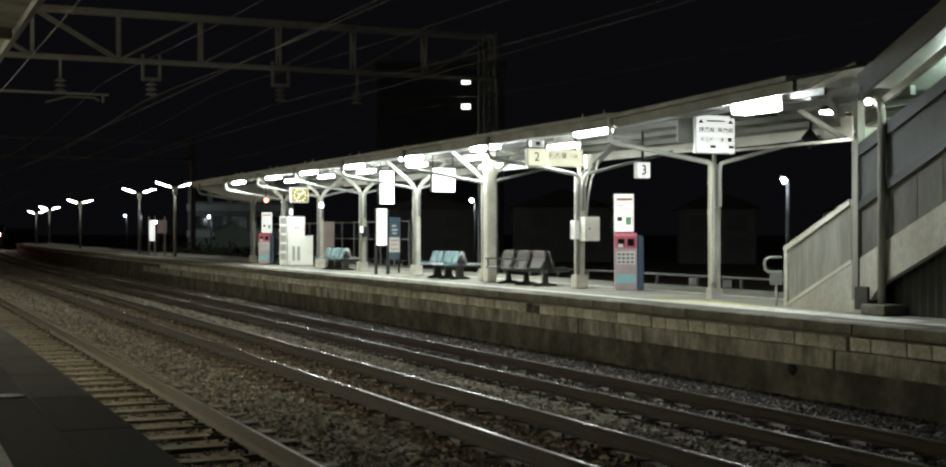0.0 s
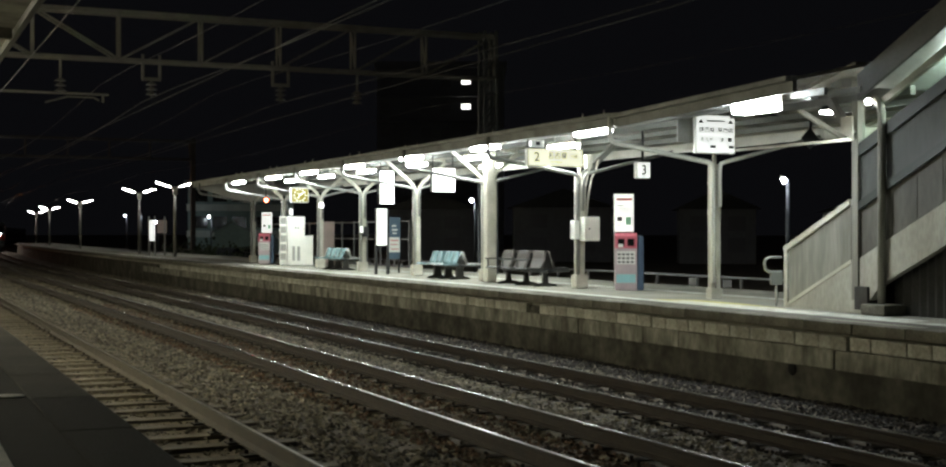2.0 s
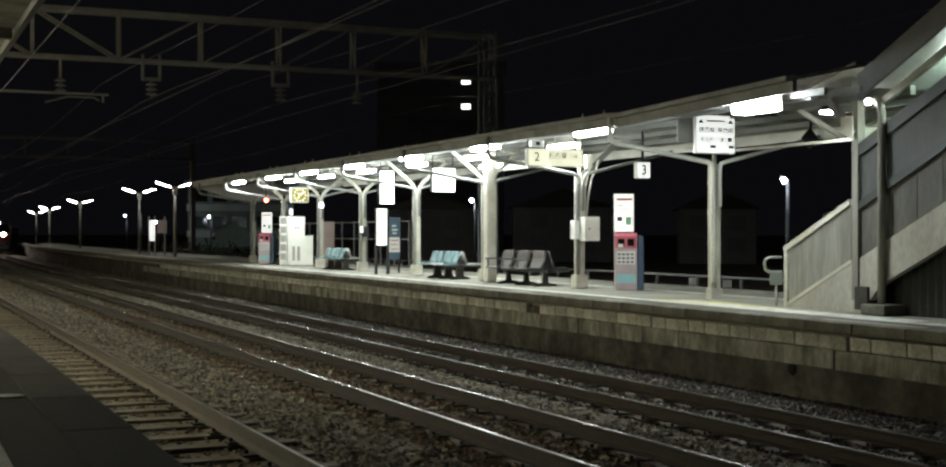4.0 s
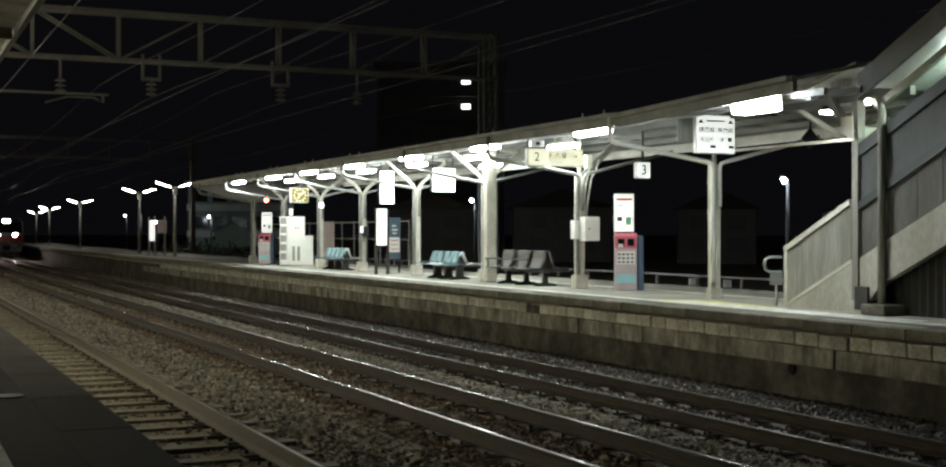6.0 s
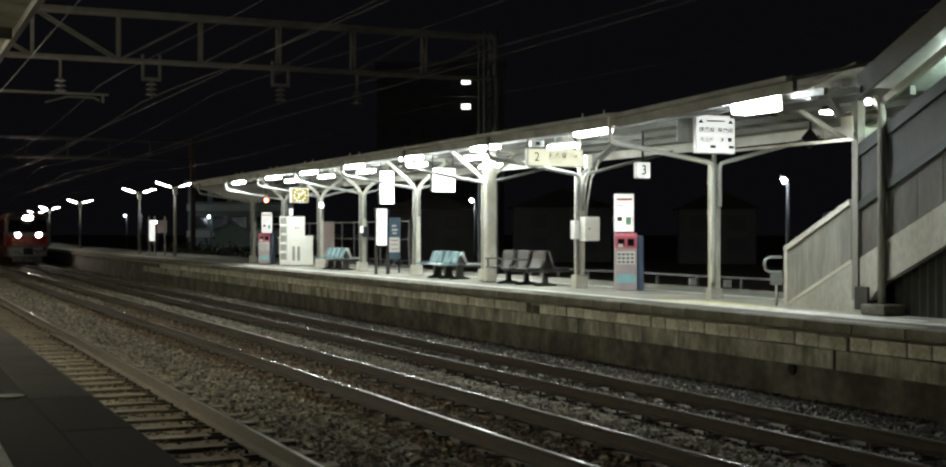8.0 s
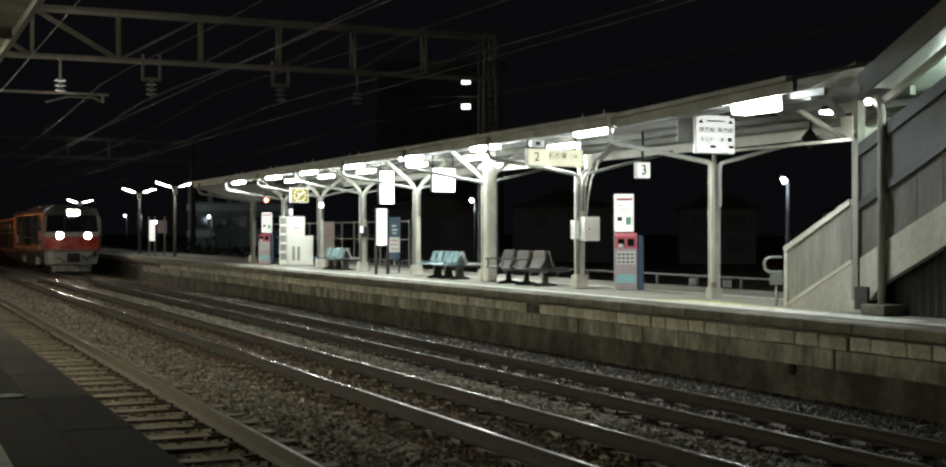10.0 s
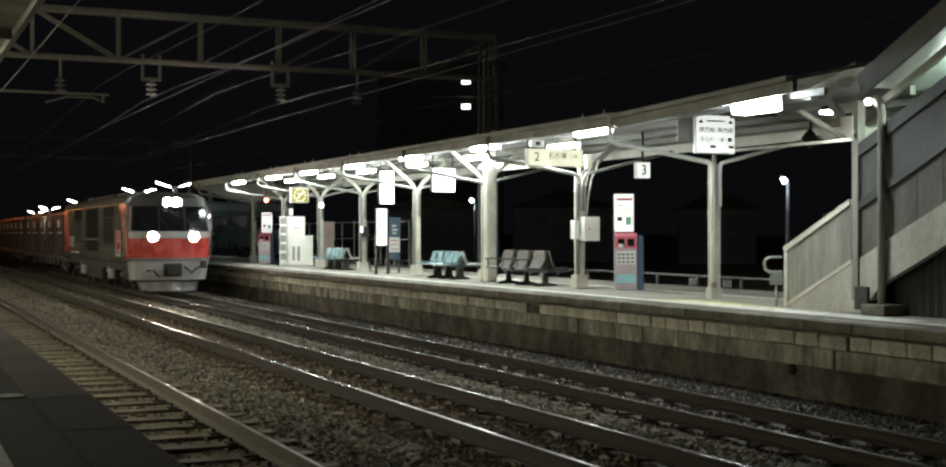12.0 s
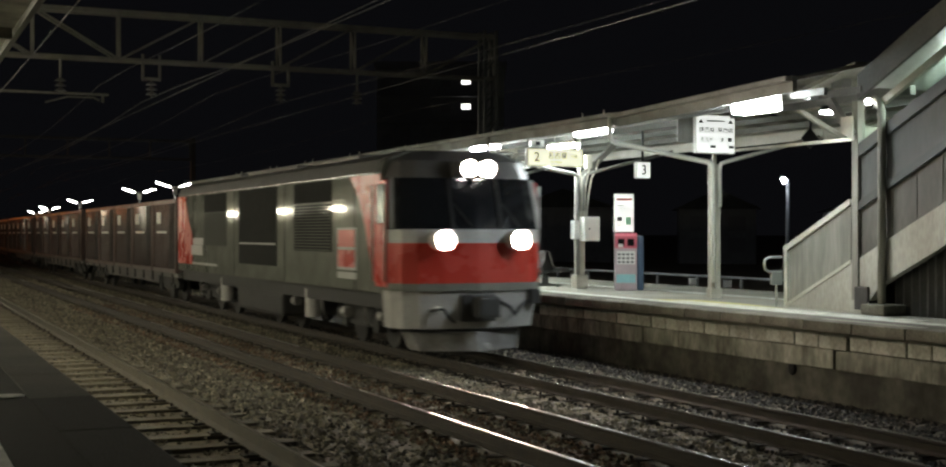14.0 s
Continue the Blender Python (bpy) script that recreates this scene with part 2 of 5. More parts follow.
# steel of poles and masts, darkened in colour to offset lamps nearby
pole_dark = mat("darkened_pole_steel", (0.06, 0.065, 0.07), 0.6, var=0.2)
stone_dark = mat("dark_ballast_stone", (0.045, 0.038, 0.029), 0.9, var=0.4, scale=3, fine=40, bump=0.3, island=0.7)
fence_mat = mat("dull_fence_steel", (0.16, 0.16, 0.15), 0.5, var=0.2)
car_paint = mat("dark_car_paint", (0.03, 0.035, 0.04), 0.15, var=0.1)
# stair side colours lowered to stand for weaker light than the lamps give
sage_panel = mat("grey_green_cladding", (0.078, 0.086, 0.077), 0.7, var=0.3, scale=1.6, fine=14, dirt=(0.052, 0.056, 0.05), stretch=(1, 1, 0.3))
dimmed_panel = mat("dimmed_stair_cladding", (0.125, 0.12, 0.10), 0.7, var=0.4, scale=1.4, fine=12, dirt=(0.075, 0.07, 0.058), dirt_amount=0.5, stretch=(1, 1, 0.3))
# the same rail rust, coloured lighter for the lit near track
rust_near = mat("lit_rail_rust", (0.085, 0.070, 0.045), 0.8, var=0.4, scale=5, fine=60, bump=0.3)
stair_lining = mat("pale_stair_lining", (0.50, 0.52, 0.48), 0.6, var=0.2, scale=1.5, fine=20)
screen_grey = mat("grey_screen_slat", (0.42, 0.42, 0.38), 0.7, var=0.3, scale=3)
end_board_mat = mat("pale_end_board", (0.50, 0.49, 0.42), 0.6, var=0.25, scale=1.5, fine=20)
dull_pane = mat("unlit_window_pane", (0.11, 0.11, 0.125), 0.5, var=0.1)
streaked_panel = mat("streaked_balustrade_panel", (0.30, 0.297, 0.25), 0.65, var=0.4, scale=3, fine=18, dirt=(0.185, 0.18, 0.148), dirt_amount=0.45, stretch=(1, 1, 0.12))
dull_pipe = mat("dull_grey_pipe", (0.26, 0.26, 0.235), 0.6, var=0.25, scale=4, fine=30)
flood_mat = mat("floodlight_glow", (0.86, 0.95, 1.0), emit=125.0)
# far fascia coloured paler than the near one to look lit from inside
far_fascia = mat("lamplit_far_fascia", (0.62, 0.61, 0.54), 0.6, var=0.2, scale=1.5, fine=20, dirt=(0.45, 0.44, 0.37))
side_panel_mat = mat("dark_side_panel", (0.05, 0.052, 0.045), 0.7, var=0.2, scale=3, spec=0.15)
wagon_grey = mat("wagon_frame_grey", (0.12, 0.115, 0.105), 0.6, var=0.4, scale=4)


# ---- ground, tracks
def build_ground():
    bm = B()
    xs = [-60, 0.9, 1.4, 3.7, 4.2, 4.7, 7.0, 7.6, 8.1, 10.4, 11.9, 18.0, 22, 60, 250, 900]
    zs = [0.08, 0.08, 0.15, 0.15, 0.05, 0.0, 0.0, -0.13, -0.21, -0.21, -0.24, -0.2, -0.1, 0, 0, 0]
    ys = [-60, -10, 0, 20, 40, 60, 70] + list(range(80, 301, 10)) + [500, 2000]
    grid = [[bm.verts.new((x + (bend(min(y, 300)) if 0 < x < 20 else 0), y, z)) for x, z in zip(xs, zs)] for y in ys]
    for a, b in zip(grid, grid[1:]):
        for i in range(len(xs) - 1):
            bm.faces.new((a[i], a[i + 1], b[i + 1], b[i]))
    solid("ground", bm, ballast, "dark grey gravel ballast bed with brown patches", "ground", kind="structure")


def scatter_stones(name, count, x0, x1, y0, y1, r0, r1, material, label, seed):
    """Loose ballast: many small broken stones in one mesh."""
    rng = np.random.default_rng(seed)
    base = np.array([(1, 0, 0), (-1, 0, 0), (0, 1, 0), (0, -1, 0), (0, 0, 1), (0, 0, -1)], float)
    tri = np.array([(0, 2, 4), (2, 1, 4), (1, 3, 4), (3, 0, 4), (2, 0, 5), (1, 2, 5), (3, 1, 5), (0, 3, 5)])
    u = rng.random(count)
    y = y0 + (y1 - y0) * u ** 1.5
    x = x0 + (x1 - x0) * rng.random(count)
    keep = np.ones(count, bool)
    for cx, cz in TRACKS:
        for s in (-1, 1):
            keep &= np.abs(x - cx - s * 0.566) > 0.085
    x, y = x[keep], y[keep]
    n = len(x)
    size = r0 + (r1 - r0) * rng.random(n) ** 2
    z = np.interp(x, [1.4, 3.7, 4.2, 4.7, 7.0, 7.6, 8.1, 10.4, 11.9], [0.15, 0.15, 0.05, 0.0, 0.0, -0.13, -0.21, -0.21, -0.24])
    z = z + rng.random(n) * 0.02
    v = base[None] * (0.6 + 0.5 * rng.random((n, 6, 1))) + 0.25 * rng.standard_normal((n, 6, 3))
    a = rng.random(n) * 6.283
    ca, sa = np.cos(a)[:, None], np.sin(a)[:, None]
    vx, vy = v[:, :, 0] * ca - v[:, :, 1] * sa, v[:, :, 0] * sa + v[:, :, 1] * ca
    v = np.stack([vx, vy, v[:, :, 2] * 0.75], -1) * size[:, None, None]
    shift = 0.00033 * np.maximum(0, y - 70) ** 2
    v += np.stack([x + shift, y, z], -1)[:, None]
    f = (tri[None] + 6 * np.arange(n)[:, None, None]).reshape(-1, 3)
    me = bpy.data.meshes.new(name)
    me.from_pydata(v.reshape(-1, 3).tolist(), [], f.tolist())
    me.materials.append(material)
    tagged(new(name, me), label, "gravel", kind="stuff")


RAIL = [(-0.064, -0.153), (0.064, -0.153), (0.064, -0.142), (0.010, -0.118), (0.010, -0.045), (0.0325, -0.032), (0.0325, -0.003), (-0.0325, -0.003), (-0.0325, -0.032), (-0.010, -0.045), (-0.010, -0.118), (-0.064, -0.142)]


def build_tracks():
    names = ("near track with timber sleepers and dull rails", "middle track with polished rails on brown ballast", "far track with polished rails beside the platform wall")
    tracks = []
    for k, (cx, cz) in enumerate(TRACKS):
        track = thing("track", names[k], "railway track", kind="structure")
        tracks.append(track)
        for side in (-1, 1):
            x = cx + side * 0.566
            bm = B()
            rings = [[bm.verts.new((x + u + bend(y), y, cz + w)) for u, w in RAIL] for y in ALONG]
            n = len(RAIL)
            for a, b in zip(rings, rings[1:]):
                for i in range(n):
                    bm.faces.new((a[i], b[i], b[(i + 1) % n], a[(i + 1) % n]))
            rail = part("rail", bm, rust if k else rust_near, track, "rust-brown steel rail")
            part("running_surface", strip(B(), x - (0.016 if k else 0.014), x + (0.016 if k else 0.014), cz - 0.003, cz, ALONG), rail_dull if k == 0 else rail_top, rail, "worn shiny steel running surface")
    return tracks


def build_sleepers(tracks):
    bm = B()
    box(bm, -1.05, 1.05, -0.105, 0.105, -0.14, 0, 0.012)
    me = finish(bm, "sleeper", sleeper_wood)
    bm = B()
    for s in (-1, 1):
        box(bm, s * 0.566 - 0.15, s * 0.566 + 0.15, -0.07, 0.07, 0, 0.016)
        for e in (-0.1, 0.1):
            rod(bm, (s * 0.566 + e, 0.03, 0.01), (s * 0.566 + e, 0.03, 0.05), 0.018, 6)
    plates = finish(bm, "tie_plate", rust)
    rng = random.Random(4)
    for (cx, cz), track in zip(TRACKS, tracks):
        for i in range(85):
            y = 3.0 + 0.69 * i
            lift = -0.172 if track is tracks[0] else -0.195
            s = share("sleeper", me, track, pose(cx + rng.uniform(-0.03, 0.03), y + rng.uniform(-0.03, 0.03), cz + lift + rng.uniform(-0.008, 0.006), 0, 0, rng.uniform(-1, 1)))
            share("tie_plate", plates, s, pose(0, 0, 0))


# ---- platforms
def build_platform_far():
    ys = [-8, 0, 20, 40, 60, 70] + list(range(80, 171, 10))
    plat = solid("platform_far", strip(B(), 12.0, 16.7, -0.5, PLAT - 0.26, ys), wall_mat, "weathered concrete island platform with stained facing", "platform", kind="structure")
    part("deck", strip(B(), 12.02, 16.8, PLAT - 0.25, PLAT - 0.004, ys), asphalt, plat, "grey asphalt deck")
    part("edge_strip", strip(B(), EDGE + 0.42, 12.46, PLAT - 0.1, PLAT, ys), asphalt_dark, plat, "dark asphalt edge strip")
    part("white_line", strip(B(), 12.48, 12.69, PLAT - 0.1, PLAT + 0.004, ys), white_line, plat, "white painted line")
    part("white_line", strip(B(), 14.85, 15.0, PLAT - 0.1, PLAT + 0.004, ys[:9]), white_line, plat, "white painted line")
    return plat


def build_platform_pieces(plat):
    rng = random.Random(9)
    # coping slabs at the edge
    bm = B()
    box(bm, EDGE, EDGE + 0.41, 0.004, 0.992, PLAT - 0.15, PLAT, 0.02)
    slab = finish(bm, "coping_slab", coping_mat)
    for i in range(70):
        y = 6 + i * 1.0
        share("coping_slab", slab, plat, pose(rng.uniform(-0.008, 0.008), y, rng.uniform(-0.006, 0.004)))
    part("far_coping", strip(B(), EDGE, EDGE + 0.41, PLAT - 0.10, PLAT, [76, 80, 90, 100, 110, 120, 130, 140, 150, 160, 170]), coping_mat, plat, "dirty concrete coping").name = "coping"
    # a course of squared stone blocks under the coping
    blocks = []
    for w in (0.44, 0.52, 0.60, 0.68):
        bm = B()
        box(bm, 11.93, 12.1, 0.012, w - 0.012, 0.525, 0.715, 0.022)
        blocks.append((w, finish(bm, "stone_block", block_mat)))
    y = 8.0
    while y < 62:
        w, me = rng.choice(blocks)
        if not 23.35 < y < 23.9:
            share("stone_block", me, plat, pose(rng.uniform(-0.025, 0.018), y, rng.uniform(-0.010, 0.006)))
        y += w
    # larger cast panels below
    panels = []
    for w in (0.7, 1.1, 1.6):
        bm = B()
        box(bm, 11.955, 12.1, 0.003, w - 0.003, 0.24, 0.512, 0.014)
        panels.append((w, finish(bm, "concrete_panel", wall_panel_mat)))
    y = 8.0
    while y < 66:
        w, me = rng.choice(panels)
        share("concrete_panel", me, plat, pose(rng.uniform(-0.02, 0.015), y, rng.uniform(-0.006, 0.004)))
        y += w
    bm = B()
    bmesh.ops.create_icosphere(bm, subdivisions=2, radius=1, matrix=Matrix.Translation((11.985, 15.55, 0.17)) @ Matrix.Diagonal((0.04, 0.09, 0.10, 1)))
    part("drain_hole", bm, loco_vent, plat, "dark drain hole in the platform wall")
    # painted yellow patch and ribbed tactile strip near the stairs
    part("yellow_patch", prism(B(), [(12.71, 20.6), (12.71, 17.0), (13.05, 17.0), (13.35, 18.6), (13.35, 20.0)], PLAT - 0.02, PLAT + 0.003, "z"), yellow_line, plat, "worn yellow painted warning area")
    bm = B()
    for i in range(60):
        box(bm, 12.72, 12.98, 13.9 + i * 0.1, 13.97 + i * 0.1, PLAT, PLAT + 0.008)
    part("tactile_strip", bm, white_line, plat, "pale ribbed tactile paving strip")


def build_platform_near():
    ys = [-8, 0, 10, 20, 40, 60, 70, 80, 90, 100, 110]
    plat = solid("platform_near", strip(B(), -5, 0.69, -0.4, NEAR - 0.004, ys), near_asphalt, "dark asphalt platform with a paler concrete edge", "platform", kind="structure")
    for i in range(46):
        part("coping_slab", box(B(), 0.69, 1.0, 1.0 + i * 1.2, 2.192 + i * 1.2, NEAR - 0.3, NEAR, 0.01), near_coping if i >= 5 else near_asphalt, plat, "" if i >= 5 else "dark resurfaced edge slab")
    part("wall", strip(B(), 0.70, 0.92, -0.4, NEAR - 0.31, ys), wall_mat, plat, "stained concrete platform wall")
    part("white_line", strip(B(), 0.325, 0.435, NEAR - 0.1, NEAR + 0.002, ys), white_line, plat, "worn white painted line")
    bm = B()
    bmesh.ops.create_cone(bm, cap_ends=True, segments=28, radius1=0.075, radius2=0.07, depth=0.006, matrix=Matrix.Translation((0.605, 7.15, NEAR + 0.001)))
    part("boarding_mark", bm, white_line, plat, "round white boarding position mark")


# ---- canopy
COLS = (20.3, 25.4, 30.3, 35.0, 39.6, 44.0, 48.5, 53.0)


def curve_tube(bm, pts, r, sides=8):
    pts = [Vector(p) for p in pts]
    rings = []
    for i, p in enumerate(pts):
        d = (pts[min(i + 1, len(pts) - 1)] - pts[max(i - 1, 0)]).normalized()
        u = d.cross(Vector((0.31, 0.87, 0.13))).normalized()
        w = d.cross(u)
        rings.append([bm.verts.new(p + r * (math.cos(6.28319 * k / sides) * u + math.sin(6.28319 * k / sides) * w)) for k in range(sides)])
    for a, b in zip(rings, rings[1:]):
        for k in range(sides):
            bm.faces.new((a[k], a[(k + 1) % sides], b[(k + 1) % sides], b[k]))
    bm.faces.new(rings[0])
    bm.faces.new(rings[-1][::-1])
    return bm


def build_column(forked=True, slim=False):
    col = thing("canopy_column", "cream painted steel column with forked roof brackets", "column", "canopy columns")
    for dx in (-0.06, 0.06):
        bm = B()
        box(bm, dx - 0.045, dx + 0.045, -0.05, 0.05, 0.19 if slim else 0.28, 2.45, 0.012)
        part("shaft", bm, cream, col)
    bm = B()
    box(bm, -0.02, 0.02, -0.035, 0.035, 0.28, 2.45)
    part("web", bm, cream, col)
    bm = B()
    box(bm, -0.15, 0.15, -0.13, 0.13, 0.0, 0.3, 0.03) if not slim else box(bm, -0.125, 0.125, -0.09, 0.09, 0.0, 0.2, 0.02)
    part("plinth", bm, cream, col, "cream painted plinth")
    for s in (-1, 1) if forked else ():
        pts = [(s * 0.06, 0, 2.4), (s * 0.09, 0, 2.52), (s * 0.17, 0, 2.63), (s * 0.30, 0, 2.74), (s * 1.0, 0, 3.30)]
        bm = B()
        for a, b in zip(pts, pts[1:]):
            beam(bm, a, b, 0.09, 0.09)
        part("bracket", bm, cream, col, "curved cream bracket")
        bm = B()
        beam(bm, (0, 0, 3.36), (s * 2.05, 0, 3.22), 0.08, 0.14)
        part("rafter", bm, cream, col, "cream steel rafter")
    for z in (1.0, 1.55, 2.1):
        bm = B()
        box(bm, -0.112, 0.112, -0.058, 0.058, z, z + 0.03)
        part("band", bm, cream, col, "steel clamp band")
    return col


def build_canopy():
    y0, y1 = 15.2, 54.3
    split = 20.1

    def raised(bm):
        """The roof over the first bay rises a little towards the stairs."""
        for v in bm.verts:
            v.co.z += 0.029 * (split - v.co.y) - 0.03
        return bm
    sheet = [(11.8, 4.16), (13.9, 4.34), (16.2, 4.10), (16.2, 4.15), (13.9, 4.40), (11.8, 4.21)]
    bm = B()
    prism(bm, sheet, split, y1)
    roof = solid("canopy_roof", bm, roof_under, "cream sheet-metal canopy roof, its underside coloured dark", "roof", kind="structure")
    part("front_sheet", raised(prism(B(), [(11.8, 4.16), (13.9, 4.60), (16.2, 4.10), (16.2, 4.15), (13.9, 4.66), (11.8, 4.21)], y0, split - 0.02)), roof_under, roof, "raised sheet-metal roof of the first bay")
    for x, z0, z1, m in ((11.72, 3.99, 4.22, fascia_mat), (16.2, 3.90, 4.22, far_fascia)):
        for a, b in ((y0, split - 0.02), (split, 30.3), (30.32, 39.6), (39.62, y1)):
            bm = B()
            box(bm, x, x + 0.08, a, b, z0, z1)
            part("fascia", raised(bm) if a == y0 else bm, m, roof, "weathered cream fascia board")
    gutter = [(11.60, 4.14), (11.72, 4.14), (11.72, 4.21), (11.70, 4.21), (11.70, 4.155), (11.62, 4.155), (11.62, 4.21), (11.60, 4.21)]
    part("gutter", prism(B(), gutter, split, y1), fascia_mat, roof, "weathered rain gutter")
    part("gutter", raised(prism(B(), gutter, y0, split - 0.02)), fascia_mat, roof, "weathered rain gutter")
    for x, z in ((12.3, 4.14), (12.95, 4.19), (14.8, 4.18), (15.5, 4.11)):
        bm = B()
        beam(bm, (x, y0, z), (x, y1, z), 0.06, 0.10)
        part("purlin", bm, roof_top, roof, "cream steel purlin coloured dark")
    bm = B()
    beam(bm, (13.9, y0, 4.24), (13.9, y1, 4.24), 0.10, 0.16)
    part("ridge_beam", bm, roof_top, roof, "cream steel ridge beam coloured dark")
    bm = B()
    for i in range(39):
        y = y0 + 0.5 + i
        box(bm, 11.82, 13.84, y - 0.012, y + 0.012, 0, 0.02)
    for v in bm.verts:
        v.co.z += 4.145 + (v.co.x - 11.8) * 0.0857
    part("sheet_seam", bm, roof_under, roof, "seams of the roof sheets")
    # boarded gable at the far end and a ribbed screen between the two roof sections
    bm = B()
    prism(bm, [(11.8, 4.0), (13.9, 3.38), (16.2, 3.9), (16.2, 4.1), (13.9, 4.34), (11.8, 4.16)], y1 - 0.06, y1)
    part("end_board", bm, end_board_mat, roof, "pale V-shaped end board")
    for i in range(11):
        bm = B()
        x = 12.95 + i * 0.115
        box(bm, x, x + (0.06 if i > 2 else 0.11), 20.04, 20.08, 3.74, 4.36 + 0.2 * min(i, 8) / 8, 0.008)
        part("screen_slat", bm, screen_grey, roof, "grey upright slat")
    # slanting braces and ducts between the first columns
    bm = B()
    beam(bm, (14.2, 16.0, 3.62), (14.2, 20.2, 3.62), 0.05, 0.05)
    beam(bm, (13.95, 18.0, 4.2), (14.9, 18.0, 3.75), 0.07, 0.07)
    beam(bm, (14.9, 18.0, 3.75), (15.8, 18.0, 4.1), 0.07, 0.07)
    part("cross_brace", bm, cream, roof, "cream roof braces")
    bm = B()
    beam(bm, (12.5, y0 + 0.5, 4.1), (12.5, 53, 4.1), 0.14, 0.05)
    part("cable_tray", bm, steel_mat, roof, "grey cable tray")
    first = build_column(False, True)
    tagged(first, "plain cream steel column beside the direction board").matrix_basis = pose(COLX, COLS[0], PLAT)
    part("cap_post", rod(B(), (0, 0, 2.45), (0, 0, 3.42), 0.04, 10), cream, first)
    second = build_column(False)
    tagged(second, "cream steel column carrying a control cabinet and conduits").matrix_basis = pose(COLX, COLS[1], PLAT)
    part("cap_post", rod(B(), (0, 0, 2.45), (0, 0, 3.42), 0.04, 10), cream, second)
    part("strut", beam(B(), (0.05, 0, 2.42), (0.95, 0, 3.22), 0.10, 0.12), roof_top, second, "dark grey roof strut")
    col = build_column()
    col.matrix_basis = pose(COLX, COLS[2], PLAT)
    for y in COLS[3:]:
        copy_thing(col, pose(COLX, y, PLAT))
    # drain pipes and ties from the roof edges to the columns
    # lamplight put into colour: first column's pipes white, the others dull grey
    for y in COLS:
        bm = B()
        curve_tube(bm, [(11.66, y - 0.10, 4.14), (11.66, y - 0.10, 3.80), (11.69, y - 0.10, 3.74), (11.76, y - 0.10, 3.70), (13.70, y - 0.10, 3.40), (13.78, y - 0.10, 3.36), (13.80, y - 0.10, 3.27), (13.80, y - 0.10, PLAT + 0.3)], 0.043)
        solid("drain_pipe", bm, vend_white if y == COLS[0] else dull_pipe, "drain pipe from the gutter to the column", "pipe", "drain pipes", smooth=True)
        bm = B()
        curve_tube(bm, [(16.24, y - 0.10, 3.95), (14.1, y - 0.10, 3.42), (13.98, y - 0.10, 3.38), (13.95, y - 0.10, 3.28), (13.95, y - 0.10, 2.6)], 0.036)
        solid("drain_pipe", bm, vend_white if y == COLS[0] else dull_pipe, "drain pipe under the roof's far side", "pipe", "drain pipes", smooth=True)
    bm = B()
    box(bm, 13.62, 13.90, 29.62, 29.86, PLAT, 4.2, 0.05)
    solid("concrete_pillar", bm, pillar_mat, "thick cream concrete pillar beside a steel column", "pillar")


def build_lamp(glow=tube_mat):
    lamp = thing("fluorescent_lamp", "lit white fluorescent lamp under the canopy", "lamp", "canopy lamps")
    bm = B()
    prism(bm, [(-0.11, 0.012), (0.11, 0.012), (0.06, 0.09), (-0.06, 0.09)], -0.61, 0.61)
    part("housing", bm, cream, lamp, "white lamp housing")
    # box in place of tubes, sized for their glare and throw
    bm = B()
    box(bm, -0.10, 0.10, -0.56, 0.56, -0.06, 0.01, 0.02)
    part("diffuser", bm, glow, lamp, "glowing white diffuser")
    for y in (-0.4, 0.4):
        part("hanger", rod(B(), (0, y, 0.09), (0, y, 0.36), 0.012, 6), cream, lamp)
    return lamp


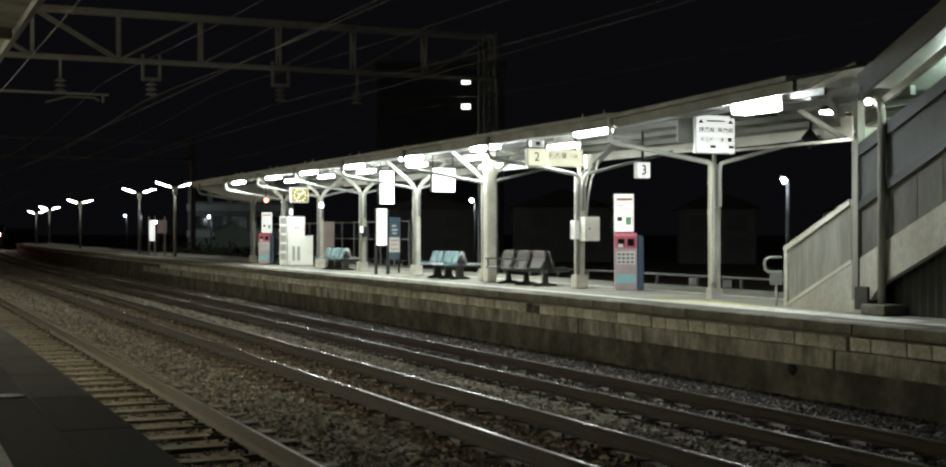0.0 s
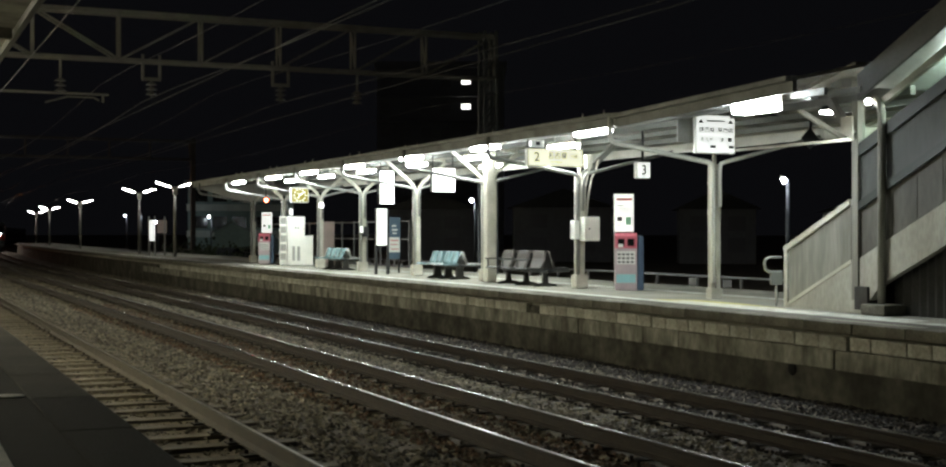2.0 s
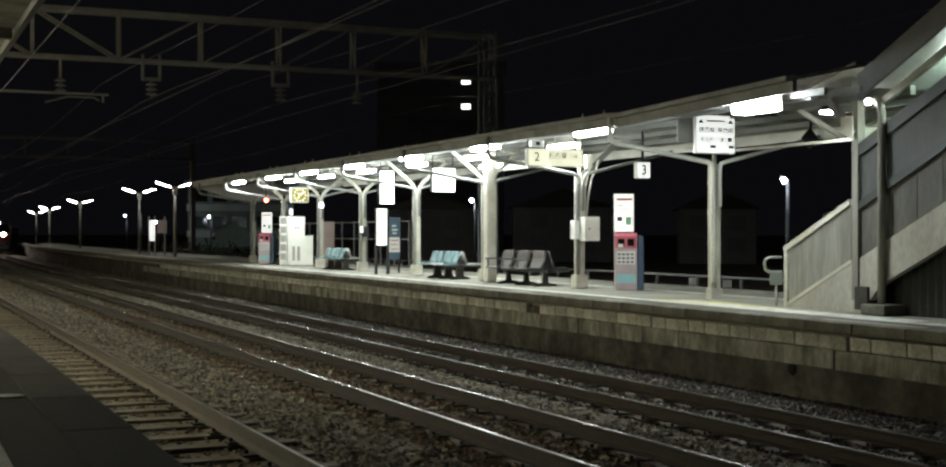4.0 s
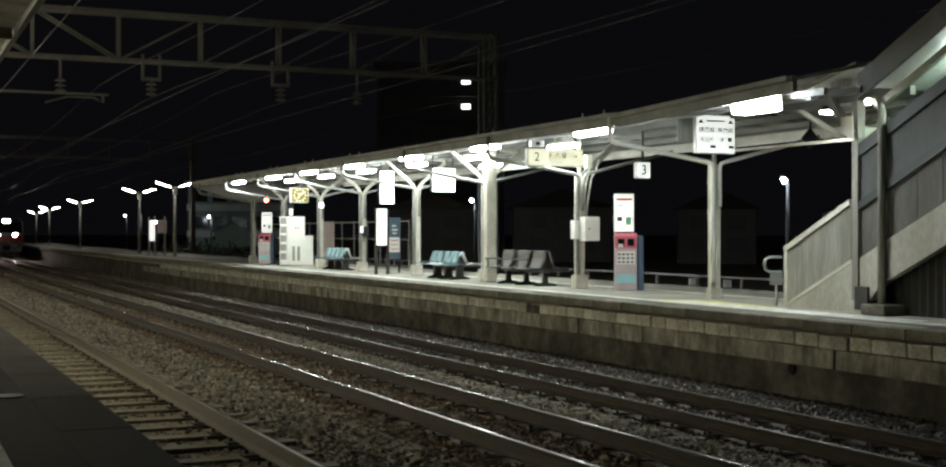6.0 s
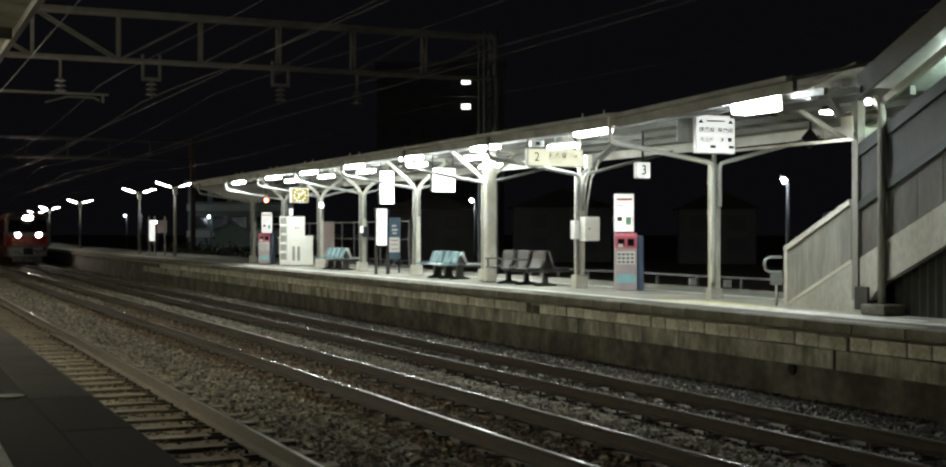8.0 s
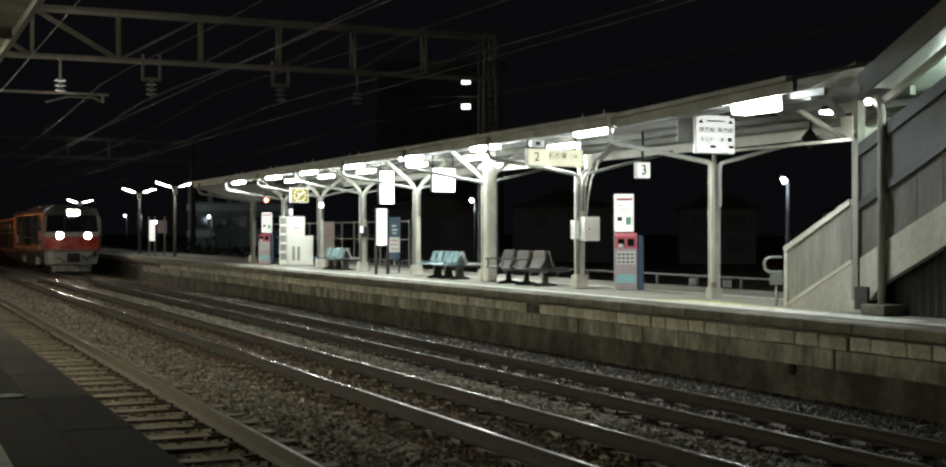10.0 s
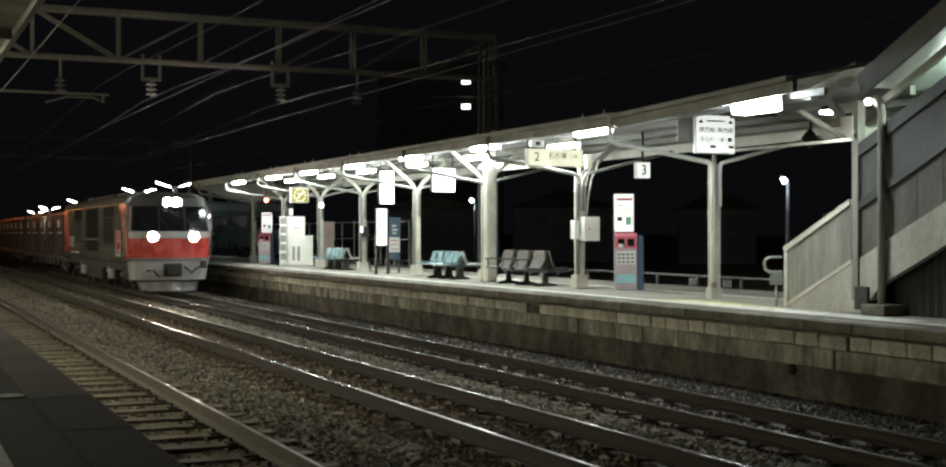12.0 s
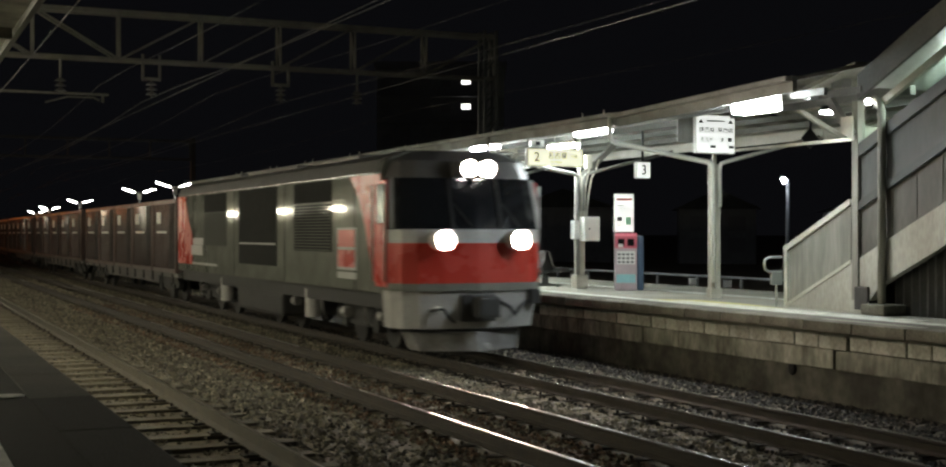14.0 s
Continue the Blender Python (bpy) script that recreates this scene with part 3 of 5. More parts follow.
def build_lights():
    lamp = build_lamp()
    spots = [(12.05, y, 4.0) for y in (21.5, 26.3, 30.7, 35.0, 39.3, 43.3, 48.0)]
    spots += [(13.5, y, 4.02) for y in (25.4, 29.95, 34.0, 38.1, 42.1, 46.1)]
    spots += [(15.3, y, 3.98) for y in (33.0,)]
    lamp.matrix_basis = pose(*spots[0])
    for p in spots[1:]:
        copy_thing(lamp, pose(*p))
    big = thing("floodlight", "large bright white lamp at the canopy's edge", "lamp", at=pose(12.02, 16.5, 4.09))
    # back skirt reaches down to keep this light off the stairs
    bm = B()
    prism(bm, [(-0.09, 0.17), (0.12, 0.17), (0.14, -0.17), (0.12, -0.17), (0.09, 0.145), (-0.09, 0.145)], -0.50, 0.50)
    part("housing", bm, cream, big, "white lamp housing")
    # height takes in part of the glare around the lamp
    bm = B()
    prism(bm, [(-0.11, 0.14), (0.08, 0.14), (0.10, -0.13), (0.05, -0.15), (-0.07, -0.14)], -0.47, 0.47)
    part("diffuser", bm, flood_mat, big, "glowing white diffuser")
    d = thing("downlight", "small lit downlight with a dark round shade under the canopy", "lamp", at=pose(14.0, 17.2, 4.08))
    part("shade", rod(B(), (0, 0, 0.0), (0, 0, 0.14), 0.17, 20, 0.09), dark_steel, d, "dark conical shade", smooth=False)
    part("diffuser", rod(B(), (0, 0, -0.03), (0, 0, 0.0), 0.15, 20), tube_mat, d, "glowing diffuser")
    part("stem", rod(B(), (0, 0, 0.13), (0, 0, 0.36), 0.015, 8), dark_steel, d)
    d = thing("short_lamp", "short lit fluorescent tube across the canopy's end", "lamp", at=pose(13.0, 16.6, 4.24))
    part("holder", box(B(), -0.20, 0.20, -0.03, 0.03, 0.02, 0.06, 0.008), cream, d, "white tube holder")
    part("tube", rod(B(), (-0.14, 0, 0), (0.14, 0, 0), 0.020, 10), globe_mat, d, "glowing white tube")
    copy_thing(d, pose(15.0, 23.6, 4.2))
    # the near platform's own lamps, out of view under its canopy
    near = build_lamp(near_tube)
    tagged(near, "lit twin-tube fluorescent lamp over the near platform", "lamp", "near platform lamps")
    ys = (15.2, 17.3, 19.4)
    near.matrix_basis = pose(-2.2, ys[0], 3.97)
    for y in ys[1:]:
        copy_thing(near, pose(-2.2, y, 3.97))


def build_wall_lamps():
    # unseen lamps, set on the added wall to mirror as glints on the locomotive
    lamp = thing("wall_lamp", "unseen lit lamp on the added wall", "lamp", "wall lamps")
    bm = B()
    box(bm, -0.06, 0.0, -0.65, 0.65, -0.10, 0.10, 0.01)
    part("backplate", bm, cream, lamp, "white backplate")
    bm = B()
    box(bm, 0.0, 0.09, -0.6, 0.6, -0.07, 0.07, 0.02)
    part("diffuser", bm, near_tube, lamp, "glowing white diffuser")
    ys = (26, 34, 43, 52, 62.6, 72.4, 84)
    lamp.matrix_basis = pose(-4.94, ys[0], 3.35)
    for y in ys[1:]:
        copy_thing(lamp, pose(-4.94, y, 3.35))


def build_near_canopy():
    bm = B()
    prism(bm, [(-5, 4.32), (1.32, 4.32), (1.32, 4.38), (-5, 4.38)], -6, 20)
    roof = solid("near_canopy", bm, roof_under, "cream near platform canopy roof, its underside coloured dark", "roof", kind="structure")
    bm = B()
    prism(bm, [(1.32, 4.24), (1.38, 4.24), (1.38, 4.44), (1.32, 4.44)], -6, 20)
    # fascia and rafters take dark colours so the near lamps show less
    part("fascia", bm, stair_fascia, roof, "weathered cream fascia board")
    bm = B()
    for y in range(-5, 20, 5):
        beam(bm, (-4.5, y, 4.25), (1.3, y, 4.25), 0.08, 0.12)
    part("rafter", bm, roof_under, roof, "cream steel rafters coloured dark like the roof")
    # unseen wall, added as a light stop and to carry the wall lamps
    bm = B()
    box(bm, -5.2, -5.0, -8, 110, -0.4, 4.4)
    solid("wall_near", bm, cream_panel, "unseen cream wall added behind the near platform", "wall", kind="structure")


# ---- footbridge stairs
def build_stairs():
    xa, xb = 13.45, 15.5
    st = thing("footbridge_stairs", "cream panelled footbridge staircase with a covered upper flight", "stairs")
    sl = 0.46

    def zl(y):
        return PLAT + (17.56 - y) * sl
    # side stringer, panel and trims on both sides
    for x, t in ((xa, 0.06), (xb, 0.06)):
        bm = B()
        prism(bm, [(17.56, PLAT), (15.95, zl(15.95)), (9.0, zl(9.0)), (9.0, zl(9) - 0.58), (15.3, zl(15.3) - 0.60), (15.75, PLAT), (17.45, PLAT)], x - t, x + t, "x")
        part("stringer", bm, cream_panel, st, "cream painted stringer plate")
        bm = B()
        prism(bm, [(17.50, zl(17.50) + 0.05), (17.50, PLAT + 0.93), (16.0, zl(16.0) + 0.93), (16.0, zl(16.0) + 0.05)], x - 0.025, x + 0.025, "x")
        part("balustrade_panel", bm, streaked_panel, st, "streaked cream balustrade panel")
        bm = B()
        beam(bm, (x, 17.6, PLAT + 0.93), (x, 16.0, zl(16.0) + 0.95), 0.12, 0.09)
        beam(bm, (x, 17.56, PLAT), (x, 17.56, PLAT + 0.95), 0.10, 0.08)
        beam(bm, (x, 17.54, zl(17.54) + 0.02), (x, 15.95, zl(15.95) + 0.03), 0.15, 0.05)
        part("balustrade_rail", bm, cream, st, "cream steel balustrade rail")
        # enclosed upper flight
        bm = B()
        prism(bm, [(15.9, zl(15.9) + 0.02), (15.9, 2.47), (9.0, 2.47 + 6.9 * sl), (9.0, zl(9.0) + 0.02)], x - 0.03, x + 0.03, "x")
        part("lower_cladding", bm, dimmed_panel, st, "cream cladding panel coloured dim")
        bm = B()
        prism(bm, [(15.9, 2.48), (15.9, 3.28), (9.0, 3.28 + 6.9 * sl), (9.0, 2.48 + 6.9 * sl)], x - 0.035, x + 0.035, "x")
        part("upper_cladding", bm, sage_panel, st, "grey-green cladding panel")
        bm = B()
        beam(bm, (x - 0.03, 15.9, 2.47), (x - 0.03, 9.0, 2.47 + 6.9 * sl), 0.10, 0.12)
        beam(bm, (x - 0.03, 15.9, 3.30), (x - 0.03, 9.0, 3.30 + 6.9 * sl), 0.10, 0.18)
        part("cladding_rail", bm, green_panel, st, "dark green horizontal rail")
        for i in range(8):
            y = 15.1 - 0.5 * i
            part("cladding_seam", beam(B(), (x - 0.032, y, zl(y) + 0.05), (x - 0.032, y, 2.43 + (15.9 - y) * sl), 0.012, 0.02), dimmed_panel, st)
        bm = B()
        prism(bm, [(15.85, 3.38), (15.85, 3.72), (15.3, 4.0), (9.0, 4.0 + 6.3 * 0.48), (9.0, 3.44 + 6.9 * sl)], x - 0.006, x + 0.006, "x")
        g = part("window_pane", bm, glass_mat, st, "clear glazing of the covered flight")
        g.visible_shadow = False
    # steps
    for i in range(20):
        y = 17.55 - i * 0.37
        part("step", box(B(), xa + 0.06, xb - 0.06, y - 0.42, y, PLAT + i * 0.17 - 0.05, PLAT + (i + 1) * 0.17 - 0.002), coping_mat, st, "concrete step")
    # roof of the covered flight
    bm = B()
    prism(bm, [(15.3, 4.24), (15.3, 4.32), (8.6, 4.32 + 6.7 * 0.48), (8.6, 4.24 + 6.7 * 0.48)], xa - 0.45, xb + 0.45, "x")
    part("stair_roof", bm, stair_lining, st, "pale sloping roof of the covered flight")
    for x in (xa - 0.5, xb + 0.45):
        bm = B()
        prism(bm, [(15.3, 4.05), (15.3, 4.42), (8.6, 4.42 + 6.7 * 0.48), (8.6, 4.05 + 6.7 * 0.48)], x, x + 0.05, "x")
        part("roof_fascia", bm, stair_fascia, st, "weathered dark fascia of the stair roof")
    bm = B()
    beam(bm, (xa, 15.3, 4.05), (xa, 9.0, 4.05 + 6.3 * 0.48), 0.08, 0.10)
    beam(bm, (xb, 15.3, 4.05), (xb, 9.0, 4.05 + 6.3 * 0.48), 0.08, 0.10)
    part("eaves_beam", bm, cream, st, "cream eaves beam")
    for x in (xa - 0.02, xb):
        bm = B()
        beam(bm, (x, 15.84, zl(15.84) - 0.6), (x, 15.84, 4.1), 0.14, 0.13)
        part("corner_post", bm, streaked_panel, st, "weathered grey-cream corner post")
    bm = B()
    curve_tube(bm, [(xa - 0.12, 15.22, PLAT), (xa - 0.12, 15.22, 3.86), (xa - 0.10, 15.27, 3.98), (xa - 0.02, 15.5, 4.1)], 0.06, 12)
    part("support_pipe", bm, streaked_panel, st, "cream steel pipe post", smooth=True)
    bm = B()
    box(bm, xa - 0.32, xa + 0.10, 14.95, 15.45, PLAT, PLAT + 0.16, 0.03)
    part("post_footing", bm, coping_mat, st, "concrete footing block")
    # dark corrugated wall under the flight
    bm = B()
    outer = [(xa + (0.12 if i % 2 else 0.16), 15.25 - i * 0.08) for i in range(75)]
    low = [bm.verts.new((x, y, PLAT)) for x, y in outer]
    high = [bm.verts.new((x, y, max(PLAT + 0.1, zl(y) - 0.57))) for x, y in outer]
    for i in range(len(outer) - 1):
        bm.faces.new((low[i], low[i + 1], high[i + 1], high[i]))
    bmesh.ops.solidify(bm, geom=bm.faces[:], thickness=0.02)
    part("under_stair_wall", bm, dark_panel, st, "dark corrugated sheet under the flight")
    bm = B()
    box(bm, xa - 0.1, xa + 0.1, 15.55, 15.85, PLAT + 0.05, PLAT + 0.4, 0.02)
    part("cable_box", bm, dark_steel, st, "dark cable box")
    # lamps inside the covered flight
    for k, (y, z) in enumerate(((14.3, 4.88), (13.0, 5.5), (11.6, 6.18))):
        bm = B()
        beam(bm, (13.75, y, z - 0.24), (15.2, y, z - 0.24), 0.07, 0.06)
        part("stair_lamp", bm, stair_tube, st, "lit fluorescent tube")
    bm = B()
    bmesh.ops.create_uvsphere(bm, u_segments=14, v_segments=10, radius=0.05, matrix=Matrix.Translation((xa - 0.17, 15.45, 4.05)))
    part("globe_lamp", bm, globe_mat, st, "small lit globe lamp", smooth=True)
    # link roof between canopy and stairs
    bm = B()
    prism(bm, [(16.6, 4.30), (16.6, 4.36), (15.4, 4.62), (15.4, 4.56)], 13.0, 15.9, "x")
    part("link_roof", bm, roof_under, st, "small sloping roof joining canopy and stairs")
    bm = B()
    beam(bm, (13.3, 16.55, 4.40), (13.3, 15.82, 3.58), 0.09, 0.12)
    part("brace", bm, roof_top, st, "grey steel brace")
    part("gusset", prism(B(), [(15.74, 3.5), (16.0, 3.62), (16.02, 3.86), (15.76, 3.86)], 13.24, 13.26, "x"), cream, st, "cream bolted gusset plate")
    part("header_beam", beam(B(), (13.5, 15.95, 3.62), (15.5, 15.95, 3.62), 0.12, 0.2), cream, st, "cream header beam")
    part("junction_box", box(B(), 13.2, 13.4, 15.95, 16.2, 4.25, 4.55, 0.015), roof_top, st, "grey junction box")
    # handrail loop at the foot
    hr = thing("handrail", "grey tubular handrail loop at the foot of the stairs", "handrail")
    bm = B()
    y = 17.95
    curve_tube(bm, [(13.62, y, 1.72), (13.37, y, 1.72), (13.29, y, 1.68), (13.27, y, 1.62), (13.29, y, 1.52), (13.37, y, 1.48), (13.62, y, 1.48)], 0.025)
    part("loop", bm, steel_mat, hr, "grey steel tube loop", smooth=True)
    bm = B()
    box(bm, 13.40, 13.62, y - 0.03, y + 0.03, 1.26, 1.47, 0.01)
    part("notice_plate", bm, loco_gray, hr, "grey notice plate")
    bm = B()
    rod(bm, (13.51, y, PLAT), (13.51, y, 1.5), 0.022)
    part("post", bm, steel_mat, hr, smooth=True)


# ---- overhead line
def build_gantry():
    g = thing("overhead_gantry", "grey steel lattice gantry carrying the overhead line", "gantry")
    y, z0, z1 = 38.4, 7.02, 8.35
    xs = [6.18 + 2.33 * i for i in range(-4, 6)]
    for z, h in ((z0, 0.09), (z1, 0.13)):
        for dy in (-0.2, 0.2):
            bm = B()
            beam(bm, (xs[0], y + dy, z), (17.8, y + dy, z), 0.10, h)
            part("chord", bm, gantry_mat, g)
    for i, x in enumerate(xs):
        bm = B()
        for dy in (-0.2, 0.2):
            beam(bm, (x, y + dy, z0), (x, y + dy, z1), 0.055, 0.055)
        beam(bm, (x, y - 0.2, z0), (x, y + 0.2, z1), 0.05, 0.05)
        part("upright", bm, gantry_mat, g)
        if i + 1 < len(xs):
            bm = B()
            for dy in (-0.2, 0.2):
                if xs[i + 1] < 6.3:
                    beam(bm, (x, y + dy, z1), (xs[i + 1], y + dy, z0), 0.05, 0.05)
                else:
                    beam(bm, (x, y + dy, z0), (xs[i + 1], y + dy, z1), 0.05, 0.05)
            part("diagonal", bm, gantry_mat, g)
    for x in (xs[0], 17.7):
        bm = B()
        for dx in (-0.2, 0.2):
            for dy in (-0.2, 0.2):
                beam(bm, (x + dx, y + dy, -0.2), (x + dx, y + dy, z1 + 0.2), 0.09, 0.09)
        for k in range(16):
            z = 0.2 + k * 0.5
            for dy in (-0.2, 0.2):
                beam(bm, (x - 0.2, y + dy, z), (x + 0.2, y + dy, z + 0.5), 0.05, 0.05)
        # masts coloured darker than the gantry, for the canopy roof's shade
        part("mast", bm, pole_dark, g, "lattice steel mast, coloured dark as shaded")
    # hangers with insulators
    for x in (4.6, 7.1, 10.9, 13.3):
        bm = B()
        for s in (-0.24, 0.24):
            beam(bm, (x + s, y, z0 + 0.2), (x + s, y, z0 - 0.5), 0.07, 0.07)
        beam(bm, (x - 0.27, y, z0 - 0.5), (x + 0.27, y, z0 - 0.5), 0.07, 0.09)
        if x in (4.6, 13.3):
            bm.free()
            bm = B()
            rod(bm, (x, y, z0), (x, y, z0 - 0.5), 0.035, 8)
        h = part("hanger", bm, gantry_mat, g)
        bm = B()
        for k in range(3):
            bmesh.ops.create_cone(bm, cap_ends=True, segments=12, radius1=0.16, radius2=0.05, depth=0.08, matrix=Matrix.Translation((x, y, z0 - 0.62 - 0.14 * k)))
        rod(bm, (x, y, z0 - 0.5), (x, y, z0 - 1.0), 0.03, 8)
        part("insulator", bm, porcelain, h, "stack of porcelain insulator discs")
    bm = B()
    beam(bm, (xs[1], y, 6.02), (5.9, y, 6.02), 0.06, 0.06)
    curve_tube(bm, [(4.2, y, 5.75), (4.8, y, 5.93), (5.5, y, 5.93), (5.65, y, 5.85)], 0.025, 6)
    beam(bm, (5.75, y, 6.05), (5.75, y, 5.8), 0.06, 0.06)
    beam(bm, (4.6, y, 6.05), (4.6, y, 7.0), 0.05, 0.05)
    part("registration_arm", bm, gantry_mat, g, "horizontal arm that steadies the wires")
    # a second, farther gantry, coloured almost black to keep it barely seen
    bm = B()
    for z in (7.0, 8.2):
        beam(bm, (-2, 88, z), (19, 88, z), 0.2, 0.16)
    for i in range(9):
        beam(bm, (-2 + 2.6 * i, 88, 7.0), (-2 + 2.6 * i, 88, 8.2), 0.1, 0.1)
    for x in (-2, 19):
        beam(bm, (x, 88, -0.2), (x, 88, 8.4), 0.3, 0.3)
    solid("overhead_gantry", bm, wire_mat, "distant steel gantry across the tracks, coloured almost black", "gantry")


def wire(label, x, z, ymid, sag, r=0.011):
    bm = B()
    pts = []
    for i in range(-4, 60):
        y = i * 5.0
        u = ((y - ymid) % 50.0) / 50.0
        pts.append((x + bend(y), y, z - sag * 4 * u * (1 - u)))
    curve_tube(bm, pts, r * 0.6, 6)
    solid("overhead_wire", bm, wire_mat, label, "wire", "overhead wires", smooth=True)


def build_wires():
    for x, z in ((2.47, 5.3), (5.9, 5.18), (9.27, 5.06)):
        wire("thin copper contact wire above the track", x, z, 38.4, 0.04)
        wire("sagging messenger wire above the contact wire", x, z + 1.35, 38.4, 0.55)
    wire("dark feeder cable on the gantry insulators", 7.1, 6.05, 38.4, 0.4, 0.016)
    wire("dark feeder cable on the gantry insulators", 10.9, 6.05, 38.4, 0.4, 0.016)
    wire("thin line wire above the canopy", 15.6, 6.1, 38.4, 0.35)


# ---- things on the far platform
def flat_box(name, x, y, z, w, h, t, material, parent, label="", bevel=0.01):
    bm = B()
    box(bm, x - w / 2, x + w / 2, y - t / 2, y + t / 2, z - h / 2, z + h / 2, bevel)
    return part(name, bm, material, parent, label)


def bars(parent, rows, y, material):
    for x0, x1, z, h in rows:
        bm = B()
        box(bm, x0, x1, y - 0.002, y, z - h / 2, z + h / 2)
        part("print_bar", bm, material, parent)


def hanging_rods(parent, x0, x1, y, z0, z1):
    for x in (x0, x1):
        bm = B()
        rod(bm, (x, y, z0), (x, y, z1), 0.016, 8)
        part("hanging_rod", bm, dark_steel, parent, "dark hanging rod", smooth=True)


def build_signs():
    # destination sign for platform 2
    s = thing("platform_sign", "cream lit platform sign with black writing, hung from canopy", "sign", at=pose(12.86, 24.6, 3.69))
    flat_box("case", 0, 0, 0, 1.30, 0.37, 0.12, sign_pale, s, "pale sign case")
    flat_box("face", 0, -0.065, 0, 1.26, 0.33, 0.01, sign_cream, s, "cream lit face", 0)
    hanging_rods(s, -0.62, 0.5, 0, 0.18, 0.52)
    letters("2", 0.27, ink, s, pose(-0.44, -0.073, 0.0), bold=0.01)
    letters("名古屋", 0.155, ink, s, pose(0.04, -0.073, 0.035), bold=0.003)
    letters("方面", 0.09, ink_grey, s, pose(0.43, -0.073, 0.03))
    letters("for Nagoya", 0.06, ink_grey, s, pose(0.02, -0.073, -0.09))
    # square number 3
    s = thing("platform_number_sign", "square white lit sign with black number three", "sign", at=pose(14.2, 23.3, 3.40))
    flat_box("case", 0, 0, 0, 0.31, 0.33, 0.12, sign_pale, s, "pale sign case")
    flat_box("face", 0, -0.065, 0, 0.28, 0.30, 0.01, sign_white, s, "white lit face", 0)
    letters("3", 0.28, ink, s, pose(0, -0.076, -0.005), bold=0.02)
    hanging_rods(s, 0.0, 0.02, 0, 0.18, 0.9)
    # direction board on the first column
    s = thing("direction_board", "white lit direction board with two columns of writing", "sign", at=pose(13.55, 19.8, 3.87))
    flat_box("case", 0, 0, 0, 0.82, 0.68, 0.10, sign_pale, s, "white sign case")
    flat_box("face", 0, -0.055, 0, 0.79, 0.65, 0.01, sign_white, s, "white lit face", 0)
    for x in (-0.19, 0.20):
        letters("関西線", 0.115, ink, s, pose(x, -0.063, 0.07), bold=0.005)
    letters("名古屋", 0.10, ink, s, pose(-0.19, -0.063, -0.10), bold=0.005)
    letters("津", 0.10, ink, s, pose(0.13, -0.063, -0.10), bold=0.005)
    bars(s, [(0.25, 0.34, -0.09, 0.08), (-0.12, 0.0, -0.22, 0.055), (0.27, 0.38, -0.22, 0.055), (-0.2, 0.2, 0.235, 0.03)], -0.061, ink_grey)
    for d in (-1, 1):
        bm = B()
        prism(bm, [(d * 0.38, 0.19), (d * 0.25, 0.19), (d * 0.31, 0.27)], -0.063, -0.061)
        part("arrow", bm, ink, s, "black arrow")
    hanging_rods(s, -0.3, 0.3, 0.0, 0.33, 0.62)
    # two blank bright light boxes
    for (x, y, z, w, h) in ((13.58, 36.6, 3.46, 0.44, 0.98), (13.32, 31.7, 3.49, 0.64, 0.62)):
        s = thing("light_box", "bright white lit sign box hung from the canopy", "sign", "lit sign boxes", at=pose(x, y, z))
        flat_box("case", 0, 0, 0, w, h, 0.14, dark_steel, s, "dark sign case")
        flat_box("face", 0, -0.075, 0, w - 0.03, h - 0.03, 0.01, sign_bright, s, "glowing white face", 0)
        hanging_rods(s, -w / 2 + 0.04, w / 2 - 0.04, 0, h / 2, h / 2 + 0.4)
    # grey speaker box and diamond plate
    s = thing("loudspeaker", "small pale loudspeaker box under the canopy", "loudspeaker", at=pose(12.75, 25.2, 4.02))
    flat_box("case", 0, 0, 0, 0.30, 0.14, 0.14, sign_pale, s)
    flat_box("grille", 0, -0.073, 0, 0.10, 0.08, 0.01, dark_steel, s, "dark round grille", 0)
    s = thing("diamond_board", "dark diamond-shaped signal board under the canopy", "signal board", at=pose(14.95, 18.9, 3.78))
    flat_box("plate", 0, 0, 0, 0.27, 0.27, 0.03, dark_steel, s).matrix_basis = pose(0, 0, 0, 0, 45, 0)
    hanging_rods(s, 0.0, 0.02, 0, 0.15, 0.45)
    # clock
    s = thing("platform_clock", "square yellow lit platform clock hung from the canopy", "clock", at=pose(13.03, 43.6, 3.41))
    flat_box("case", 0, 0, 0, 0.62, 0.50, 0.14, sign_pale, s, "pale clock case")
    flat_box("dial", 0, -0.075, 0, 0.57, 0.45, 0.01, clock_face, s, "yellow lit dial", 0)
    for k in range(12):
        a = k * math.pi / 6
        flat_box("hour_mark", 0.2 * math.sin(a), -0.083, 0.2 * math.cos(a), 0.035, 0.035, 0.004, sign_white, s, "", 0)
    for a, l in ((0.9, 0.17), (-2.45, 0.13), (-0.9, 0.10)):
        bm = B()
        beam(bm, (0, -0.086, 0), (l * math.sin(a), -0.086, l * math.cos(a)), 0.02, 0.02)
        part("clock_hand", bm, sign_white, s)
    hanging_rods(s, -0.25, 0.25, 0, 0.27, 0.8)
    # red signal lamp
    s = thing("signal_lamp", "small red signal lamp hung under the canopy", "signal lamp", at=pose(12.9, 47.4, 3.33))
    bm = B()
    bmesh.ops.create_cone(bm, cap_ends=True, segments=16, radius1=0.095, radius2=0.095, depth=0.1, matrix=pose(0, 0, 0, 90, 0, 0))
    part("housing", bm, dark_steel, s)
    bm = B()
    bmesh.ops.create_cone(bm, cap_ends=True, segments=16, radius1=0.075, radius2=0.075, depth=0.02, matrix=pose(0, -0.06, 0, 90, 0, 0))
    part("lens", bm, signal_red, s, "glowing red lens")
    bm = B()
